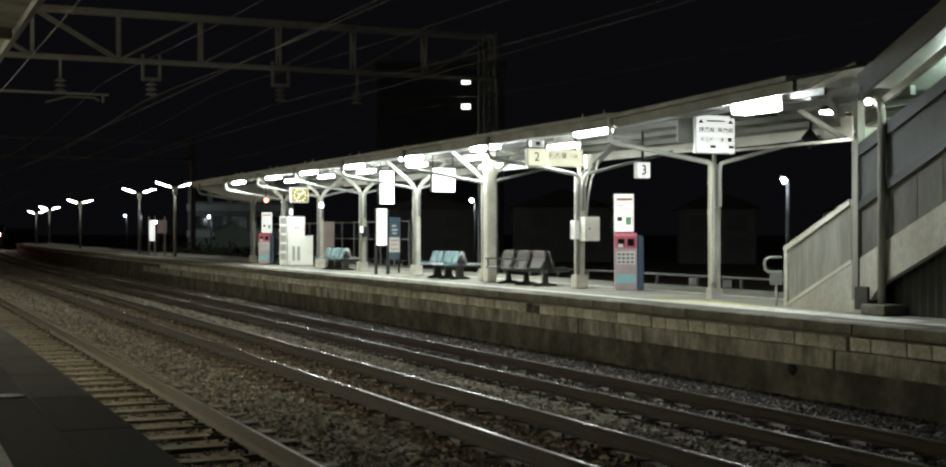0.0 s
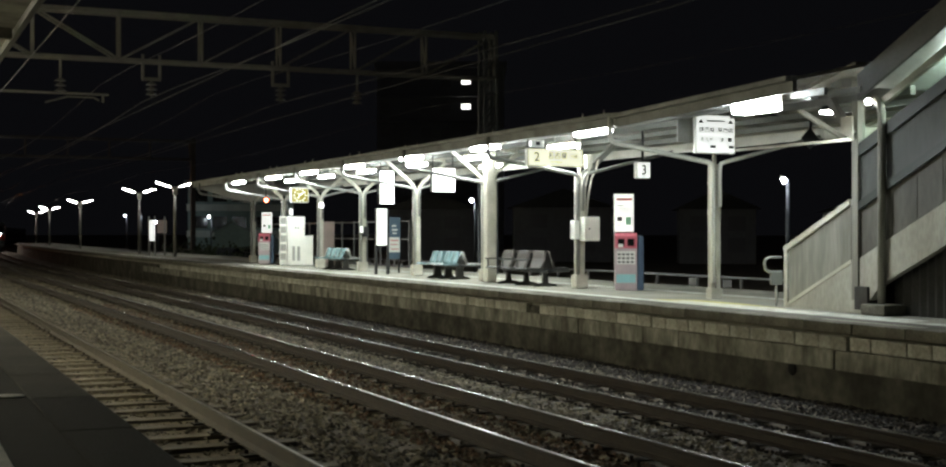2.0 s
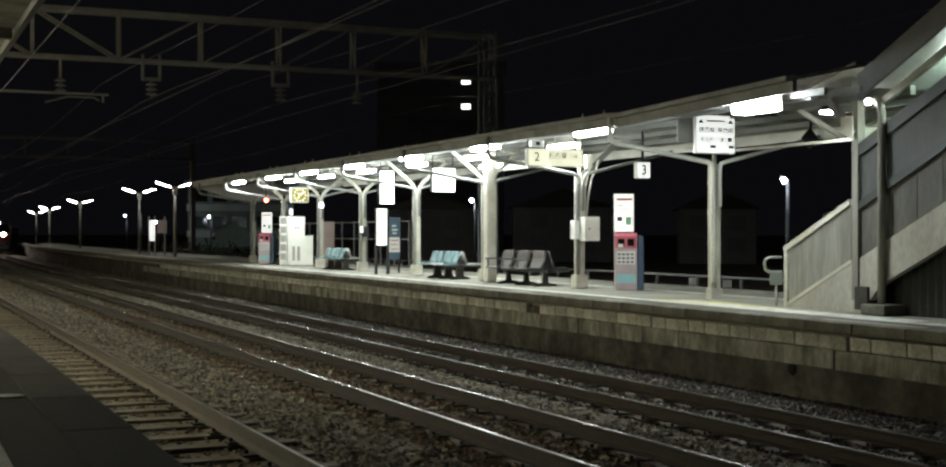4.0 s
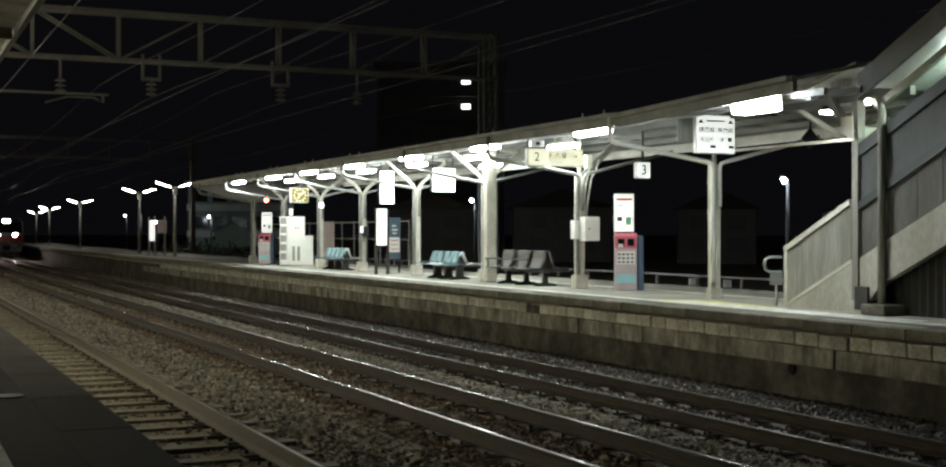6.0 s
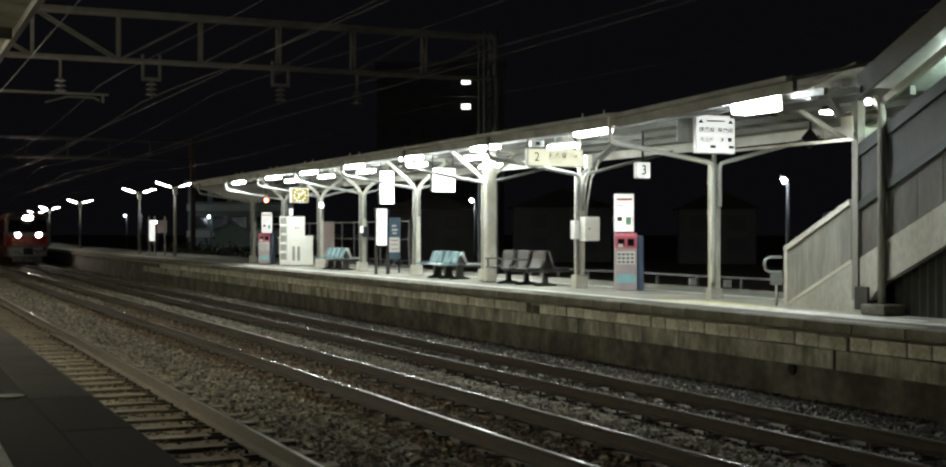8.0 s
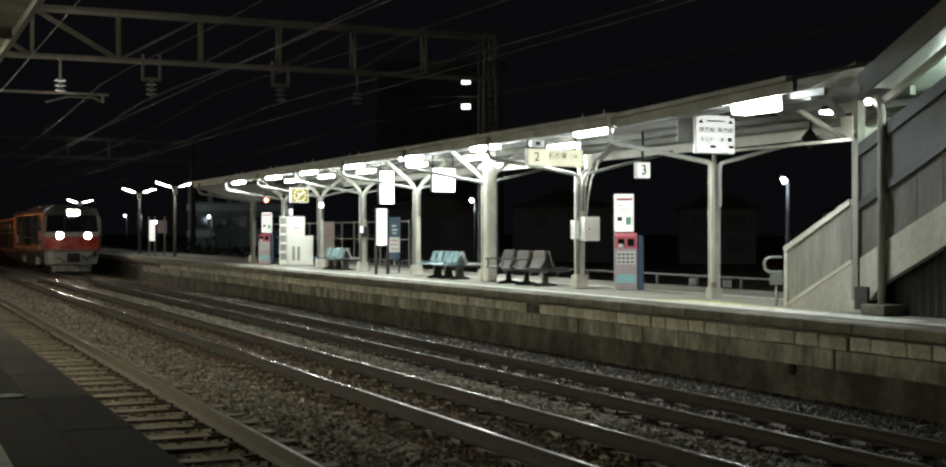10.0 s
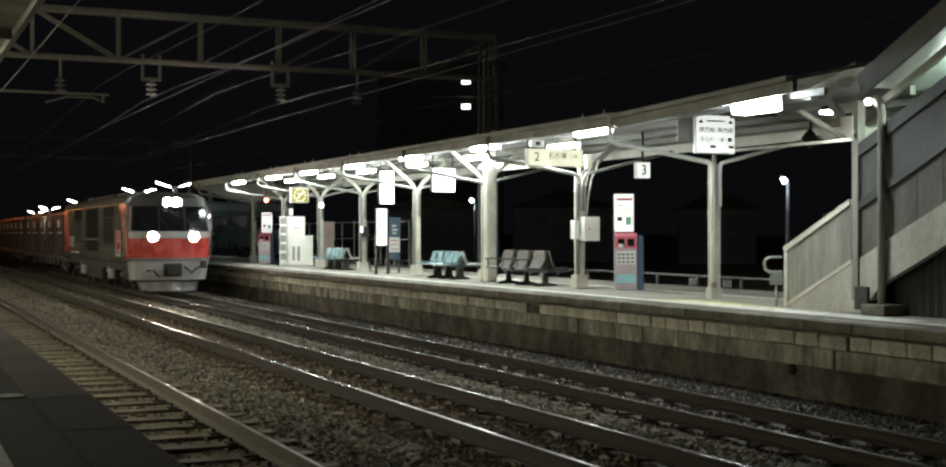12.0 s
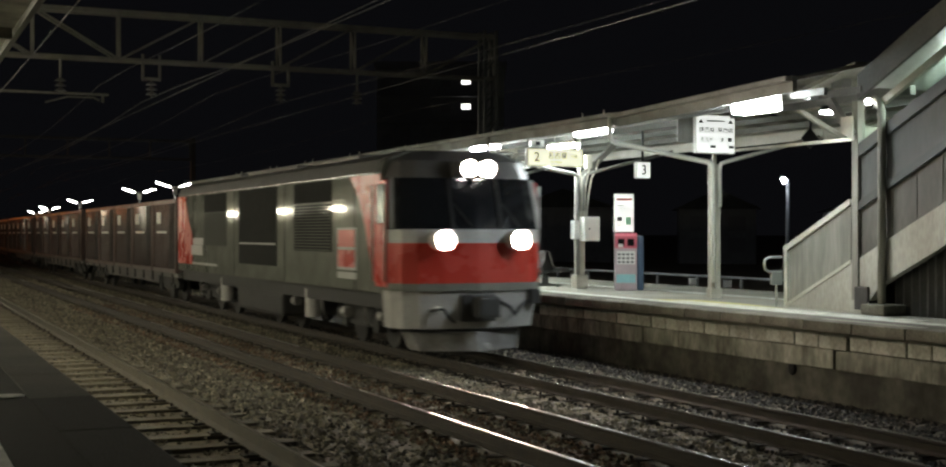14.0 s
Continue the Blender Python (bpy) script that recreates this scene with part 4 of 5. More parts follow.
    bmesh.ops.create_cone(bm, cap_ends=True, segments=12, radius1=0.04, radius2=0.04, depth=0.02, matrix=pose(0, -0.075, 0, 90, 0, 0))
    part("bulb", bm, signal_core, s, "bright bulb")
    hanging_rods(s, 0, 0.01, 0, 0.1, 0.85)


def build_bins(x, y, label, far):
    b = thing("recycling_bin", label, "bin", "recycling bins", at=pose(x, y, PLAT, 0, 0, -30 if not far else -22))
    bm = B()
    box(bm, -0.23, 0.23, -0.24, 0.24, 0.0, 0.88, 0.02)
    part("body", bm, bin_rose, b, "rose-grey bin body")
    bm = B()
    prism(bm, [(-0.25, 0.88), (0.25, 0.88), (0.25, 1.20), (-0.15, 1.20), (-0.25, 1.13)], -0.23, 0.23, "x")
    part("hood", bm, bin_pink, b, "pink sloping hood")
    for dx, w in ((-0.1, 0.14), (0.1, 0.14)):
        bm = B()
        box(bm, dx - w / 2, dx + w / 2, -0.262, -0.25, 0.93, 1.08, 0.004)
        part("slot", bm, ink, b, "dark bin opening")
    part("paper_tag", box(B(), -0.16, -0.06, -0.268, -0.262, 0.90, 0.97), sign_pale, b, "white paper tag")
    bm = B()
    box(bm, -0.20, 0.20, -0.246, -0.24, 0.16, 0.34)
    part("label_strip", bm, bin_cyan, b, "pale cyan label strip")
    bm = B()
    box(bm, -0.19, 0.19, -0.246, -0.24, 0.55, 0.82)
    plate = part("instruction_plate", bm, sign_pale, b, "pale instruction plate")
    for i in range(3):
        for j in range(4):
            bm = B()
            box(bm, -0.17 + 0.09 * j, -0.11 + 0.09 * j, -0.249, -0.246, 0.575 + 0.08 * i, 0.615 + 0.08 * i)
            part("print_bar", bm, ink_grey, plate)
    bm = B()
    box(bm, 0.24, 0.37, -0.2, 0.3, 0.0, 1.14, 0.03)
    part("side_bin", bm, bin_blue, b, "blue neighbouring compartment")
    # poster case on a post behind the bin
    p = thing("poster_case", "white lit poster case on a post above bins", "poster", "poster cases", at=pose(x + 0.2, y + 0.42, PLAT, 0, 0, -24))
    flat_box("case", 0, 0, 1.63, 0.42, 0.82, 0.09, sign_pale, p, "pale aluminium case")
    f = flat_box("poster", 0, -0.05, 1.63, 0.39, 0.78, 0.01, sign_white, p, "white poster with small print", 0)
    bars(f, [(-0.17, 0.17, 1.92, 0.05)], -0.057, ink_red)
    bars(f, [(-0.16, 0.0, 1.79, 0.02), (-0.1, 0.12, 1.72, 0.015), (-0.12, 0.1, 1.67, 0.015), (-0.15, -0.04, 1.50, 0.10), (-0.14, -0.05, 1.37, 0.02)], -0.057, ink_grey)
    bars(f, [(0.03, 0.15, 1.46, 0.17)], -0.057, ink_green)
    for dx in (-0.19, 0.19):
        bm = B()
        rod(bm, (dx, 0.0, 0), (dx, 0.0, 1.3), 0.02, 8)
        part("post", bm, steel_mat, p)


def build_bench(teal_one):
    """A back-to-back bench along the platform."""
    if teal_one:
        b = thing("platform_bench", "back-to-back bench with teal and grey moulded plastic seats", "bench", "platform benches")
        n, pitch, w, zt, seat_m, rest_m = 4, 0.47, 0.44, 0.72, teal, teal
    else:
        b = thing("platform_bench", "dark steel bench with three tan plastic backrests", "bench", "platform benches")
        n, pitch, w, zt, seat_m, rest_m = 3, 0.80, 0.60, 0.80, bench_dark, seat_grey
    sides = (-1, 1)
    for s in sides:
        for i in range(n):
            y = (i - (n - 1) / 2) * pitch
            m1 = seat_m if s < 0 or n == 3 else bench_pale
            bm = B()
            prism(bm, [(s * 0.10, 0.40), (s * 0.52, 0.42), (s * 0.56, 0.39), (s * 0.54, 0.37), (s * 0.10, 0.36)], y - w / 2, y + w / 2)
            bmesh.ops.bevel(bm, geom=bm.edges[:], offset=0.012, segments=2, affect="EDGES")
            part("seat", bm, m1, b)
            bm = B()
            prism(bm, [(s * 0.14, 0.40), (s * 0.20, 0.41), (s * 0.165, 0.47), (s * 0.13, 0.54), (s * 0.10, 0.62), (s * 0.085, zt - 0.05), (s * 0.07, zt), (s * 0.01, zt)], y - w / 2, y + w / 2)
            bmesh.ops.bevel(bm, geom=[e for e in bm.edges if abs((e.verts[0].co - e.verts[1].co).y) < 0.01], offset=0.03, segments=3, affect="EDGES")
            part("backrest", bm, rest_m if s < 0 or not teal_one else bench_pale, b, smooth=teal_one)
            if not teal_one and s < 0:
                bm = B()
                box(bm, s * 0.5 - 0.03, s * 0.1, y + w / 2 + 0.04, y + w / 2 + 0.08, 0.58, 0.61, 0.01)
                beam(bm, (s * 0.45, y + w / 2 + 0.06, 0.4), (s * 0.45, y + w / 2 + 0.06, 0.6), 0.03, 0.03)
                part("armrest", bm, bench_dark, b)
    L = n * pitch / 2
    bm = B()
    box(bm, -0.05, 0.05, -L, L, 0.30, 0.37)
    box(bm, -0.5, 0.5, -L, -L + 0.04, 0.32, 0.36)
    part("beam", bm, bench_dark, b)
    a, c, t = (0.11, 0.08, 0.045) if teal_one else (0.07, 0.04, 0.03)
    for y in (-L * 0.8, 0.0, L * 0.8):
        bm = B()
        prism(bm, [(-0.28, 0), (0.28, 0), (0.28, 0.03), (a, 0.08), (c, 0.33), (-c, 0.33), (-a, 0.08), (-0.28, 0.03)], y - t, y + t)
        part("leg", bm, bench_dark, b)
    return b


def build_vending():
    v = thing("vending_machine", "white vending machine with a slatted side rack", "vending machine", at=pose(14.05, 47.9, PLAT, 0, 0, -18))
    bm = B()
    box(bm, -0.17, 0.46, -0.3, 0.3, 0.03, 1.82, 0.02)
    part("body", bm, vend_white, v, "white steel body")
    bm = B()
    box(bm, -0.46, -0.18, -0.3, 0.3, 0.03, 1.82, 0.02)
    rack = part("rack", bm, vend_white, v, "narrow white side rack")
    for i in range(5):
        bm = B()
        box(bm, -0.43, -0.21, -0.31, -0.295, 0.22 + 0.33 * i, 0.46 + 0.33 * i)
        part("opening", bm, vend_shelf, rack, "dark shelf opening")
    for dx in (0.1, 0.2):
        bm = B()
        box(bm, dx, dx + 0.05, -0.308, -0.30, 1.38, 1.42)
        part("latch", bm, ink, v)
    c = thing("waste_cabinet", "low white cabinet with a slanted lid and slots", "cabinet", at=pose(14.12, 47.05, PLAT, 0, 0, -18))
    bm = B()
    prism(bm, [(-0.4, 0.03), (0.45, 0.03), (0.45, 1.12), (0.1, 1.1), (-0.4, 0.86)], -0.35, 0.3)
    bmesh.ops.bevel(bm, geom=bm.edges[:], offset=0.015, segments=2, affect="EDGES")
    part("body", bm, vend_white, c)
    for dx in (-0.3, -0.12):
        bm = B()
        box(bm, dx, dx + 0.10, -0.358, -0.35, 0.2, 0.72)
        part("slot", bm, vend_shelf, c, "grey vertical slot")


def build_platform_things():
    build_signs()
    build_bins(14.35, 24.2, "pink and blue recycling bin with printed plate", False)
    build_bins(13.9, 51.2, "pink and blue recycling bin beside the vending machine", True)
    b = build_bench(True)
    b.matrix_basis = pose(13.75, 32.35, PLAT)
    copy_thing(b, pose(13.75, 41.6, PLAT))
    build_bench(False).matrix_basis = pose(13.75, 27.7, PLAT)
    build_vending()
    # control cabinet on the second column
    c = thing("control_cabinet", "pale steel control cabinet fixed to a canopy column", "cabinet", at=pose(13.9, 25.4, PLAT))
    flat_box("box", 0.12, -0.22, 1.29, 0.38, 0.52, 0.26, vend_white, c, "pale steel box", 0.015)
    flat_box("door", 0.12, -0.356, 1.29, 0.33, 0.46, 0.015, vend_white, c, "pale steel door", 0.004)
    flat_box("lock", 0.04, -0.367, 1.29, 0.03, 0.03, 0.01, ink, c, "", 0)
    flat_box("side_box", -0.17, -0.1, 1.27, 0.12, 0.40, 0.2, sign_pale, c, "narrow grey side box", 0.01)
    bm = B()
    curve_tube(bm, [(0.1, -0.1, 1.45), (0.16, -0.1, 2.0), (0.24, -0.1, 2.4), (0.34, -0.1, 2.55), (0.42, -0.1, 2.8)], 0.02, 8)
    curve_tube(bm, [(0.05, -0.12, 1.45), (0.08, -0.12, 2.2), (0.15, -0.12, 2.5), (0.20, -0.12, 2.75)], 0.018, 8)
    part("conduit", bm, cream, c, "bent cream conduits", smooth=True)
    bm = B()
    box(bm, 0.10, 0.24, -0.14, 0.0, 2.6, 2.9, 0.01)
    part("junction_box", bm, cream, c, "cream junction box")
    # small meter on the column by the notice stands
    c = thing("meter_box", "small dark meter box with a lit display", "meter", at=pose(13.9, 39.6, PLAT))
    flat_box("case", 0.05, -0.1, 1.25, 0.2, 0.32, 0.14, dark_steel, c)
    flat_box("display", -0.08, -0.12, 1.32, 0.09, 0.2, 0.1, sign_white, c, "lit white display")
    # small lamp on a column
    c = thing("bracket_lamp", "small lit white lamp on a canopy column", "lamp", at=pose(13.9, 43.98, PLAT))
    flat_box("diffuser", 0.0, -0.08, 2.16, 0.14, 0.16, 0.1, sign_bright, c, "lit white diffuser")
    c = thing("bracket_lamp", "small lit white plate below the clock", "lamp", at=pose(13.9, 48.4, PLAT))
    flat_box("diffuser", 0.24, 0, 2.0, 0.13, 0.24, 0.08, sign_white, c, "lit white plate")
    flat_box("arm", 0.1, 0.06, 2.0, 0.24, 0.04, 0.06, cream, c)
    # timetable stand and notice board
    c = thing("timetable_stand", "white lit timetable panel on two black legs", "notice stand", at=pose(13.35, 36.4, PLAT))
    flat_box("panel", 0, 0, 1.38, 0.36, 1.12, 0.08, dark_steel, c, "black panel frame")
    f = flat_box("sheet", 0, -0.045, 1.38, 0.31, 1.06, 0.01, sign_white, c, "white printed timetable", 0)
    bars(f, [(-0.12, 0.12, 1.84, 0.03)] + [(-0.12, 0.05 + 0.07 * (i % 2), 1.72 - 0.09 * i, 0.02) for i in range(9)], -0.052, ink_grey)
    for dx in (-0.16, 0.2):
        bm = B()
        box(bm, dx - 0.04, dx + 0.04, -0.03, 0.03, 0, 1.9 if dx > 0 else 0.85, 0.005)
        part("leg", bm, dark_steel, c, "black leg")
    c = thing("notice_board", "blue notice board with a pale printed sheet", "notice board", at=pose(14.2, 37.6, PLAT))
    flat_box("board", 0, 0, 1.05, 0.40, 1.25, 0.06, notice_blue, c, "blue notice board")
    flat_box("sheet", 0.0, -0.034, 0.85, 0.34, 0.45, 0.008, sign_pale, c, "pale printed sheet", 0)
    flat_box("sheet", 0.0, -0.034, 1.32, 0.30, 0.40, 0.008, notice_blue, c, "blue printed sheet", 0)
    bars(c, [(-0.12, 0.13, 0.98, 0.03), (-0.12, 0.1, 0.86, 0.025), (-0.12, 0.13, 0.72, 0.025)], -0.042, ink_red)
    bars(c, [(-0.08, 0.05, 1.42, 0.05), (-0.08, 0.1, 1.3, 0.05), (-0.06, 0.08, 1.2, 0.04)], -0.042, sign_pale)
    for dx in (-0.16, 0.16):
        bm = B()
        box(bm, dx - 0.02, dx + 0.02, -0.02, 0.02, 0, 0.5)
        part("leg", bm, dark_steel, c)
    # faded panel and mesh fence behind the benches
    c = thing("faded_panel", "faded reddish advertising panel behind the bench", "panel", at=pose(14.95, 46.6, PLAT))
    flat_box("panel", 0, 0, 0.85, 0.62, 1.55, 0.06, notice_red, c, "faded red panel")
    for dx in (-0.25, 0.25):
        bm = B()
        box(bm, dx - 0.02, dx + 0.02, -0.02, 0.02, 0, 0.3)
        part("leg", bm, dark_steel, c)


def build_double_lamp(glow=lamp_tube):
    l = thing("platform_lamp_post", "dark post with two lit fluorescent arms", "lamp post", "platform lamp posts")
    bm = B()
    rod(bm, (0, 0, 0), (0, 0, 3.62), 0.09, 10, 0.06)
    part("post", bm, gantry_mat, l, smooth=True)
    for s in (-1, 1):
        bm = B()
        beam(bm, (0, 0, 3.5), (s * 0.4, 0, 3.68), 0.05, 0.05)
        beam(bm, (s * 0.22, 0, 3.64), (s * 0.98, 0, 3.86), 0.16, 0.05)
        arm = part("arm", bm, gantry_mat, l)
        bm = B()
        beam(bm, (s * 0.25, 0, 3.60), (s * 0.96, 0, 3.81), 0.13, 0.035)
        part("tube", bm, glow, arm, "glowing white tube")
    bm = B()
    box(bm, -0.1, 0.1, -0.12, 0.02, 3.2, 3.5, 0.01)
    part("ballast_box", bm, sign_pale, l)
    return l


def build_far_platform_end():
    l = build_double_lamp()
    spots = (68.7, 79.1, 107.5, 137.2, 162.1)
    l.matrix_basis = pose(COLX, spots[0], PLAT)
    for y in spots[1:]:
        copy_thing(l, pose(COLX + bend(y), y, PLAT))
    # unseen posts, added on the near platform to light gantry and train
    n = tagged(build_double_lamp(near_post_tube), "unseen post with two lit arms, added on the near platform", "lamp post", "near platform lamp posts")
    n.matrix_basis = pose(-1.6, 24, NEAR)
    for y in (31, 39, 48, 58):
        copy_thing(n, pose(-1.6 + bend(y), y, NEAR))
    c = thing("station_name_sign", "white and red sign boards on posts at platform end", "sign", at=pose(13.6, 71.5, PLAT))
    flat_box("lit_board", -0.35, 0, 1.35, 0.28, 1.1, 0.1, sign_white, c, "white lit board")
    flat_box("board", 0.25, 0.4, 1.55, 0.5, 0.7, 0.06, notice_red, c, "faded red board")
    for dx, dy in ((-0.5, 0), (-0.2, 0), (0.4, 0.4)):
        bm = B()
        box(bm, dx - 0.04, dx + 0.04, dy - 0.04, dy + 0.04, 0, 2.1)
        part("post", bm, gantry_mat, c)


# ---- surroundings
def build_surroundings():
    # low fence beyond the platform
    f = thing("boundary_fence", "low grey pipe fence beyond the island platform", "fence")
    for i in range(44):
        bm = B()
        beam(bm, (20, 12 + 2.0 * i, -0.25), (20, 12 + 2.0 * i, 0.98), 0.06, 0.06)
        part("post", bm, fence_mat, f)
    for z in (0.98, 0.6):
        bm = B()
        beam(bm, (20, 12, z), (20, 98, z), 0.05, 0.05)
        part("rail", bm, fence_mat, f)
    for y in (28.5, 30.1, 38.9):
        s = flat_box("placard", 19.92, y, 0.82, 0.24, 0.19, 0.02, sign_pale, f, "small white placard", 0)
    g = thing("mesh_fence", "tall dark steel fence behind the platform", "fence")
    for i in range(13):
        bm = B()
        beam(bm, (17.2, 44 + i * 1.5, 0.3), (17.2, 44 + i * 1.5, 2.6), 0.05, 0.05)
        part("post", bm, fence_mat, g)
    for z in (0.95, 1.9, 2.55):
        bm = B()
        beam(bm, (17.2, 44, z), (17.2, 62, z), 0.04, 0.04)
        part("rail", bm, fence_mat, g)
    bm = B()
    box(bm, 16.95, 17.4, 43.5, 62.5, -0.3, 0.3)
    part("kerb", bm, coping_mat, g, "concrete kerb")
    # apartment block, dark but for a few windows
    a = thing("apartment_building", "dark apartment block with two lit windows at night", "building", at=pose(60.9, 138.5, 0, 0, 0, -24))
    bm = B()
    box(bm, -10, 4.5, 0, 12, 0, 21)
    part("wall", bm, building_dark, a)
    bm = B()
    box(bm, -10.3, 4.8, -0.4, 12.3, 21, 21.7)
    part("roof", bm, building_dark, a)
    for fl in range(7):
        for k in range(6):
            x, z = -9 + 2.3 * k, 1.6 + 2.85 * fl
            lit = (k, fl) in ((4, 6), (4, 5))
            bm = B()
            box(bm, x - 0.62, x + 0.62, -0.06, 0.0, z, z + 1.2)
            w = part("window", bm, building_dark, a, "framed window")
            bm = B()
            if lit:
                box(bm, x - 0.55, x + 0.45, -0.09, -0.06, z + 0.45, z + 1.0)
            else:
                box(bm, x - 0.55, x + 0.55, -0.09, -0.06, z + 0.08, z + 1.12)
            part("pane", bm, window_lit if lit else dull_pane, w, "lit window pane" if lit else "")
        bm = B()
        box(bm, -10, 4.5, -1.0, -0.1, 0.55 + 2.85 * fl, 0.7 + 2.85 * fl)
        part("balcony", bm, building_dark, a)
    # grey-green building near the platform end
    b = thing("trackside_building", "grey-green trackside building with pale bands", "building", at=pose(26, 110, 0, 0, 0, -12))
    bm = B()
    box(bm, -2.6, 6, 0, 8, 0, 6.2)
    part("wall", bm, building_teal, b)
    for z in (1.8, 4.0):
        bm = B()
        box(bm, -2.7, 6.1, -0.15, 0.0, z, z + 0.55)
        part("band", bm, building_pale, b, "pale concrete band")
        for k in range(5):
            bm = B()
            box(bm, -2.2 + 1.6 * k, -1.0 + 1.6 * k, -0.05, 0.0, z + 0.75, z + 1.75)
            part("window", bm, black_glass, b)
    bm = B()
    box(bm, -2.9, 6.3, -0.4, 8.3, 6.2, 6.5)
    part("roof", bm, building_teal, b)
    s = thing("shed", "small pale shed beside the trackside building", "shed", at=pose(22.6, 92, 0, 0, 0, -15))
    bm = B()
    prism(bm, [(-1.2, 0), (1.2, 0), (1.2, 2.3), (0, 3.0), (-1.2, 2.3)], 0, 3)
    part("wall", bm, building_teal, s)
    bm = B()
    for q in (-1, 1):
        beam(bm, (q * 0.68, -0.2, 2.64), (q * 0.68, 3.2, 2.64), 1.6, 0.06)
    for v in bm.verts:
        v.co.z += 0.4 - 0.58 * abs(v.co.x)
    part("roof", bm, building_dark, s)
    # low dark houses along the street
    rng = random.Random(21)
    for i in range(7):
        x, y = 34 + i * 6.5 + rng.uniform(-1, 1), 96 - i * 9.5
        h = thing("house", "dark two-storey house behind the railway at night", "house", "street houses", at=pose(x + 6, y, 0, 0, 0, -28 + rng.uniform(-6, 6)))
        w, d, z = rng.uniform(2.6, 3.8), 6, rng.uniform(3.2, 4.8)
        bm = B()
        box(bm, -w, w, 0, d, 0, z)
        part("wall", bm, building_dark, h)
        bm = B()
        prism(bm, [(-w - 0.4, z), (w + 0.4, z), (0, z + 1.4)], -0.4, d + 0.4)
        part("roof", bm, dark_steel, h)
        for k in (-1, 1):
            for zz in (0.8, z - 1.5):
                bm = B()
                box(bm, k * w / 2 - 0.6, k * w / 2 + 0.6, -0.06, 0, zz, zz + 1.0)
                part("window", bm, dull_pane, h)
    # street lamps
    for x, y, z in ((22.2, 29.0, 3.55), (24.2, 53.9, 3.6), (23.2, 101, 3.4), (23.2, 107, 3.85), (22.2, 133, 3.88), (22.2, 125, 3.83), (22.2, 117, 3.15)):
        l = thing("street_lamp", "lit white street lamp on a slim pole", "lamp", "street lamps", at=pose(x, y, -0.2))
        bm = B()
        rod(bm, (0, 0, 0), (0, 0, z + 0.15), 0.06, 8, 0.045)
        part("pole", bm, pole_dark, l, smooth=True)
        bm = B()
        rod(bm, (0.0, 0, z + 0.2), (-0.3, -0.1, z + 0.27), 0.04, 8)
        part("arm", bm, steel_mat, l)
        bm = B()
        bmesh.ops.create_uvsphere(bm, u_segments=10, v_segments=8, radius=0.065, matrix=Matrix.Translation((-0.2, -0.1, z + 0.17)))
        part("lamp_head", bm, lamp_far, l, "glowing white lamp head", smooth=True)
    # sodium street lamps out of view, placed by their orange glints on the train
    for y in (188, 205, 224, 246):
        l = thing("yard_lamp", "orange sodium street lamp beyond the near platform", "lamp", "sodium lamps", at=pose(-8.4, y, 1.7))
        bm = B()
        rod(bm, (0, 0, -1.8), (0, 0, 4.95), 0.06, 8)
        part("post", bm, steel_mat, l, smooth=True)
        bm = B()
        box(bm, -0.3, 0.3, -0.2, 0.2, 4.93, 5.0, 0.02)
        part("shade", bm, dark_steel, l, "dark flat shade")
        bm = B()
        box(bm, -0.15, 0.25, -0.14, 0.14, 4.83, 4.93, 0.02)
        part("lamp_head", bm, sodium, l, "glowing orange lamp head")
    # parked cars beyond the platform end
    for x, y in ((19.6, 79.0), (21.6, 82.5)):
        c = thing("parked_car", "dark parked car glinting beyond the platform", "car", "parked cars", at=pose(x, y, -0.15, 0, 0, 35))
        bm = B()
        prism(bm, [(-2.0, 0.3), (-2.0, 0.75), (-1.3, 0.85), (-0.8, 1.4), (0.7, 1.45), (1.3, 0.95), (2.0, 0.85), (2.05, 0.3)], -0.75, 0.75)
        bmesh.ops.bevel(bm, geom=bm.edges[:], offset=0.06, segments=2, affect="EDGES")
        part("body", bm, car_paint, c)
        bm = B()
        prism(bm, [(-1.15, 0.92), (-0.72, 1.34), (0.62, 1.38), (1.08, 0.98)], -0.76, 0.76)
        part("window", bm, black_glass, c)
        for wx in (-1.25, 1.25):
            for wy in (-0.7, 0.7):
                part("wheel", rod(B(), (wx, wy - 0.1, 0.3), (wx, wy + 0.1, 0.3), 0.3, 16), loco_dark, c)
    # shrubs at the platform end
    for i in range(5):
        x, y = 18.2 + rng.uniform(0, 3), 76 + i * 7
        bm = B()
        for _ in range(160):
            p = Vector((rng.gauss(0, 0.7), rng.gauss(0, 1.2), abs(rng.gauss(0.6, 0.5))))
            bmesh.ops.create_circle(bm, cap_ends=True, segments=5, radius=rng.uniform(0.06, 0.16), matrix=Matrix.Translation(p) @ Euler((rng.uniform(0, 3), rng.uniform(0, 3), 0)).to_matrix().to_4x4())
        s = solid("shrub", bm, leaf_mat, "dark leafy shrub beside the platform end", "shrub", "shrubs")
        s.matrix_basis = pose(x, y, -0.1)


# ---- the freight train: every unit's y = 0 is its front, rails at z = 0
def wheelset(parent, y):
    for s in (-1, 1):
        bm = B()
        rod(bm, (s * 0.50, y, 0.41), (s * 0.62, y, 0.41), 0.41, 24)
        rod(bm, (s * 0.62, y, 0.41), (s * 0.66, y, 0.41), 0.12, 12)
        part("wheel", bm, loco_dark, parent, smooth=False)


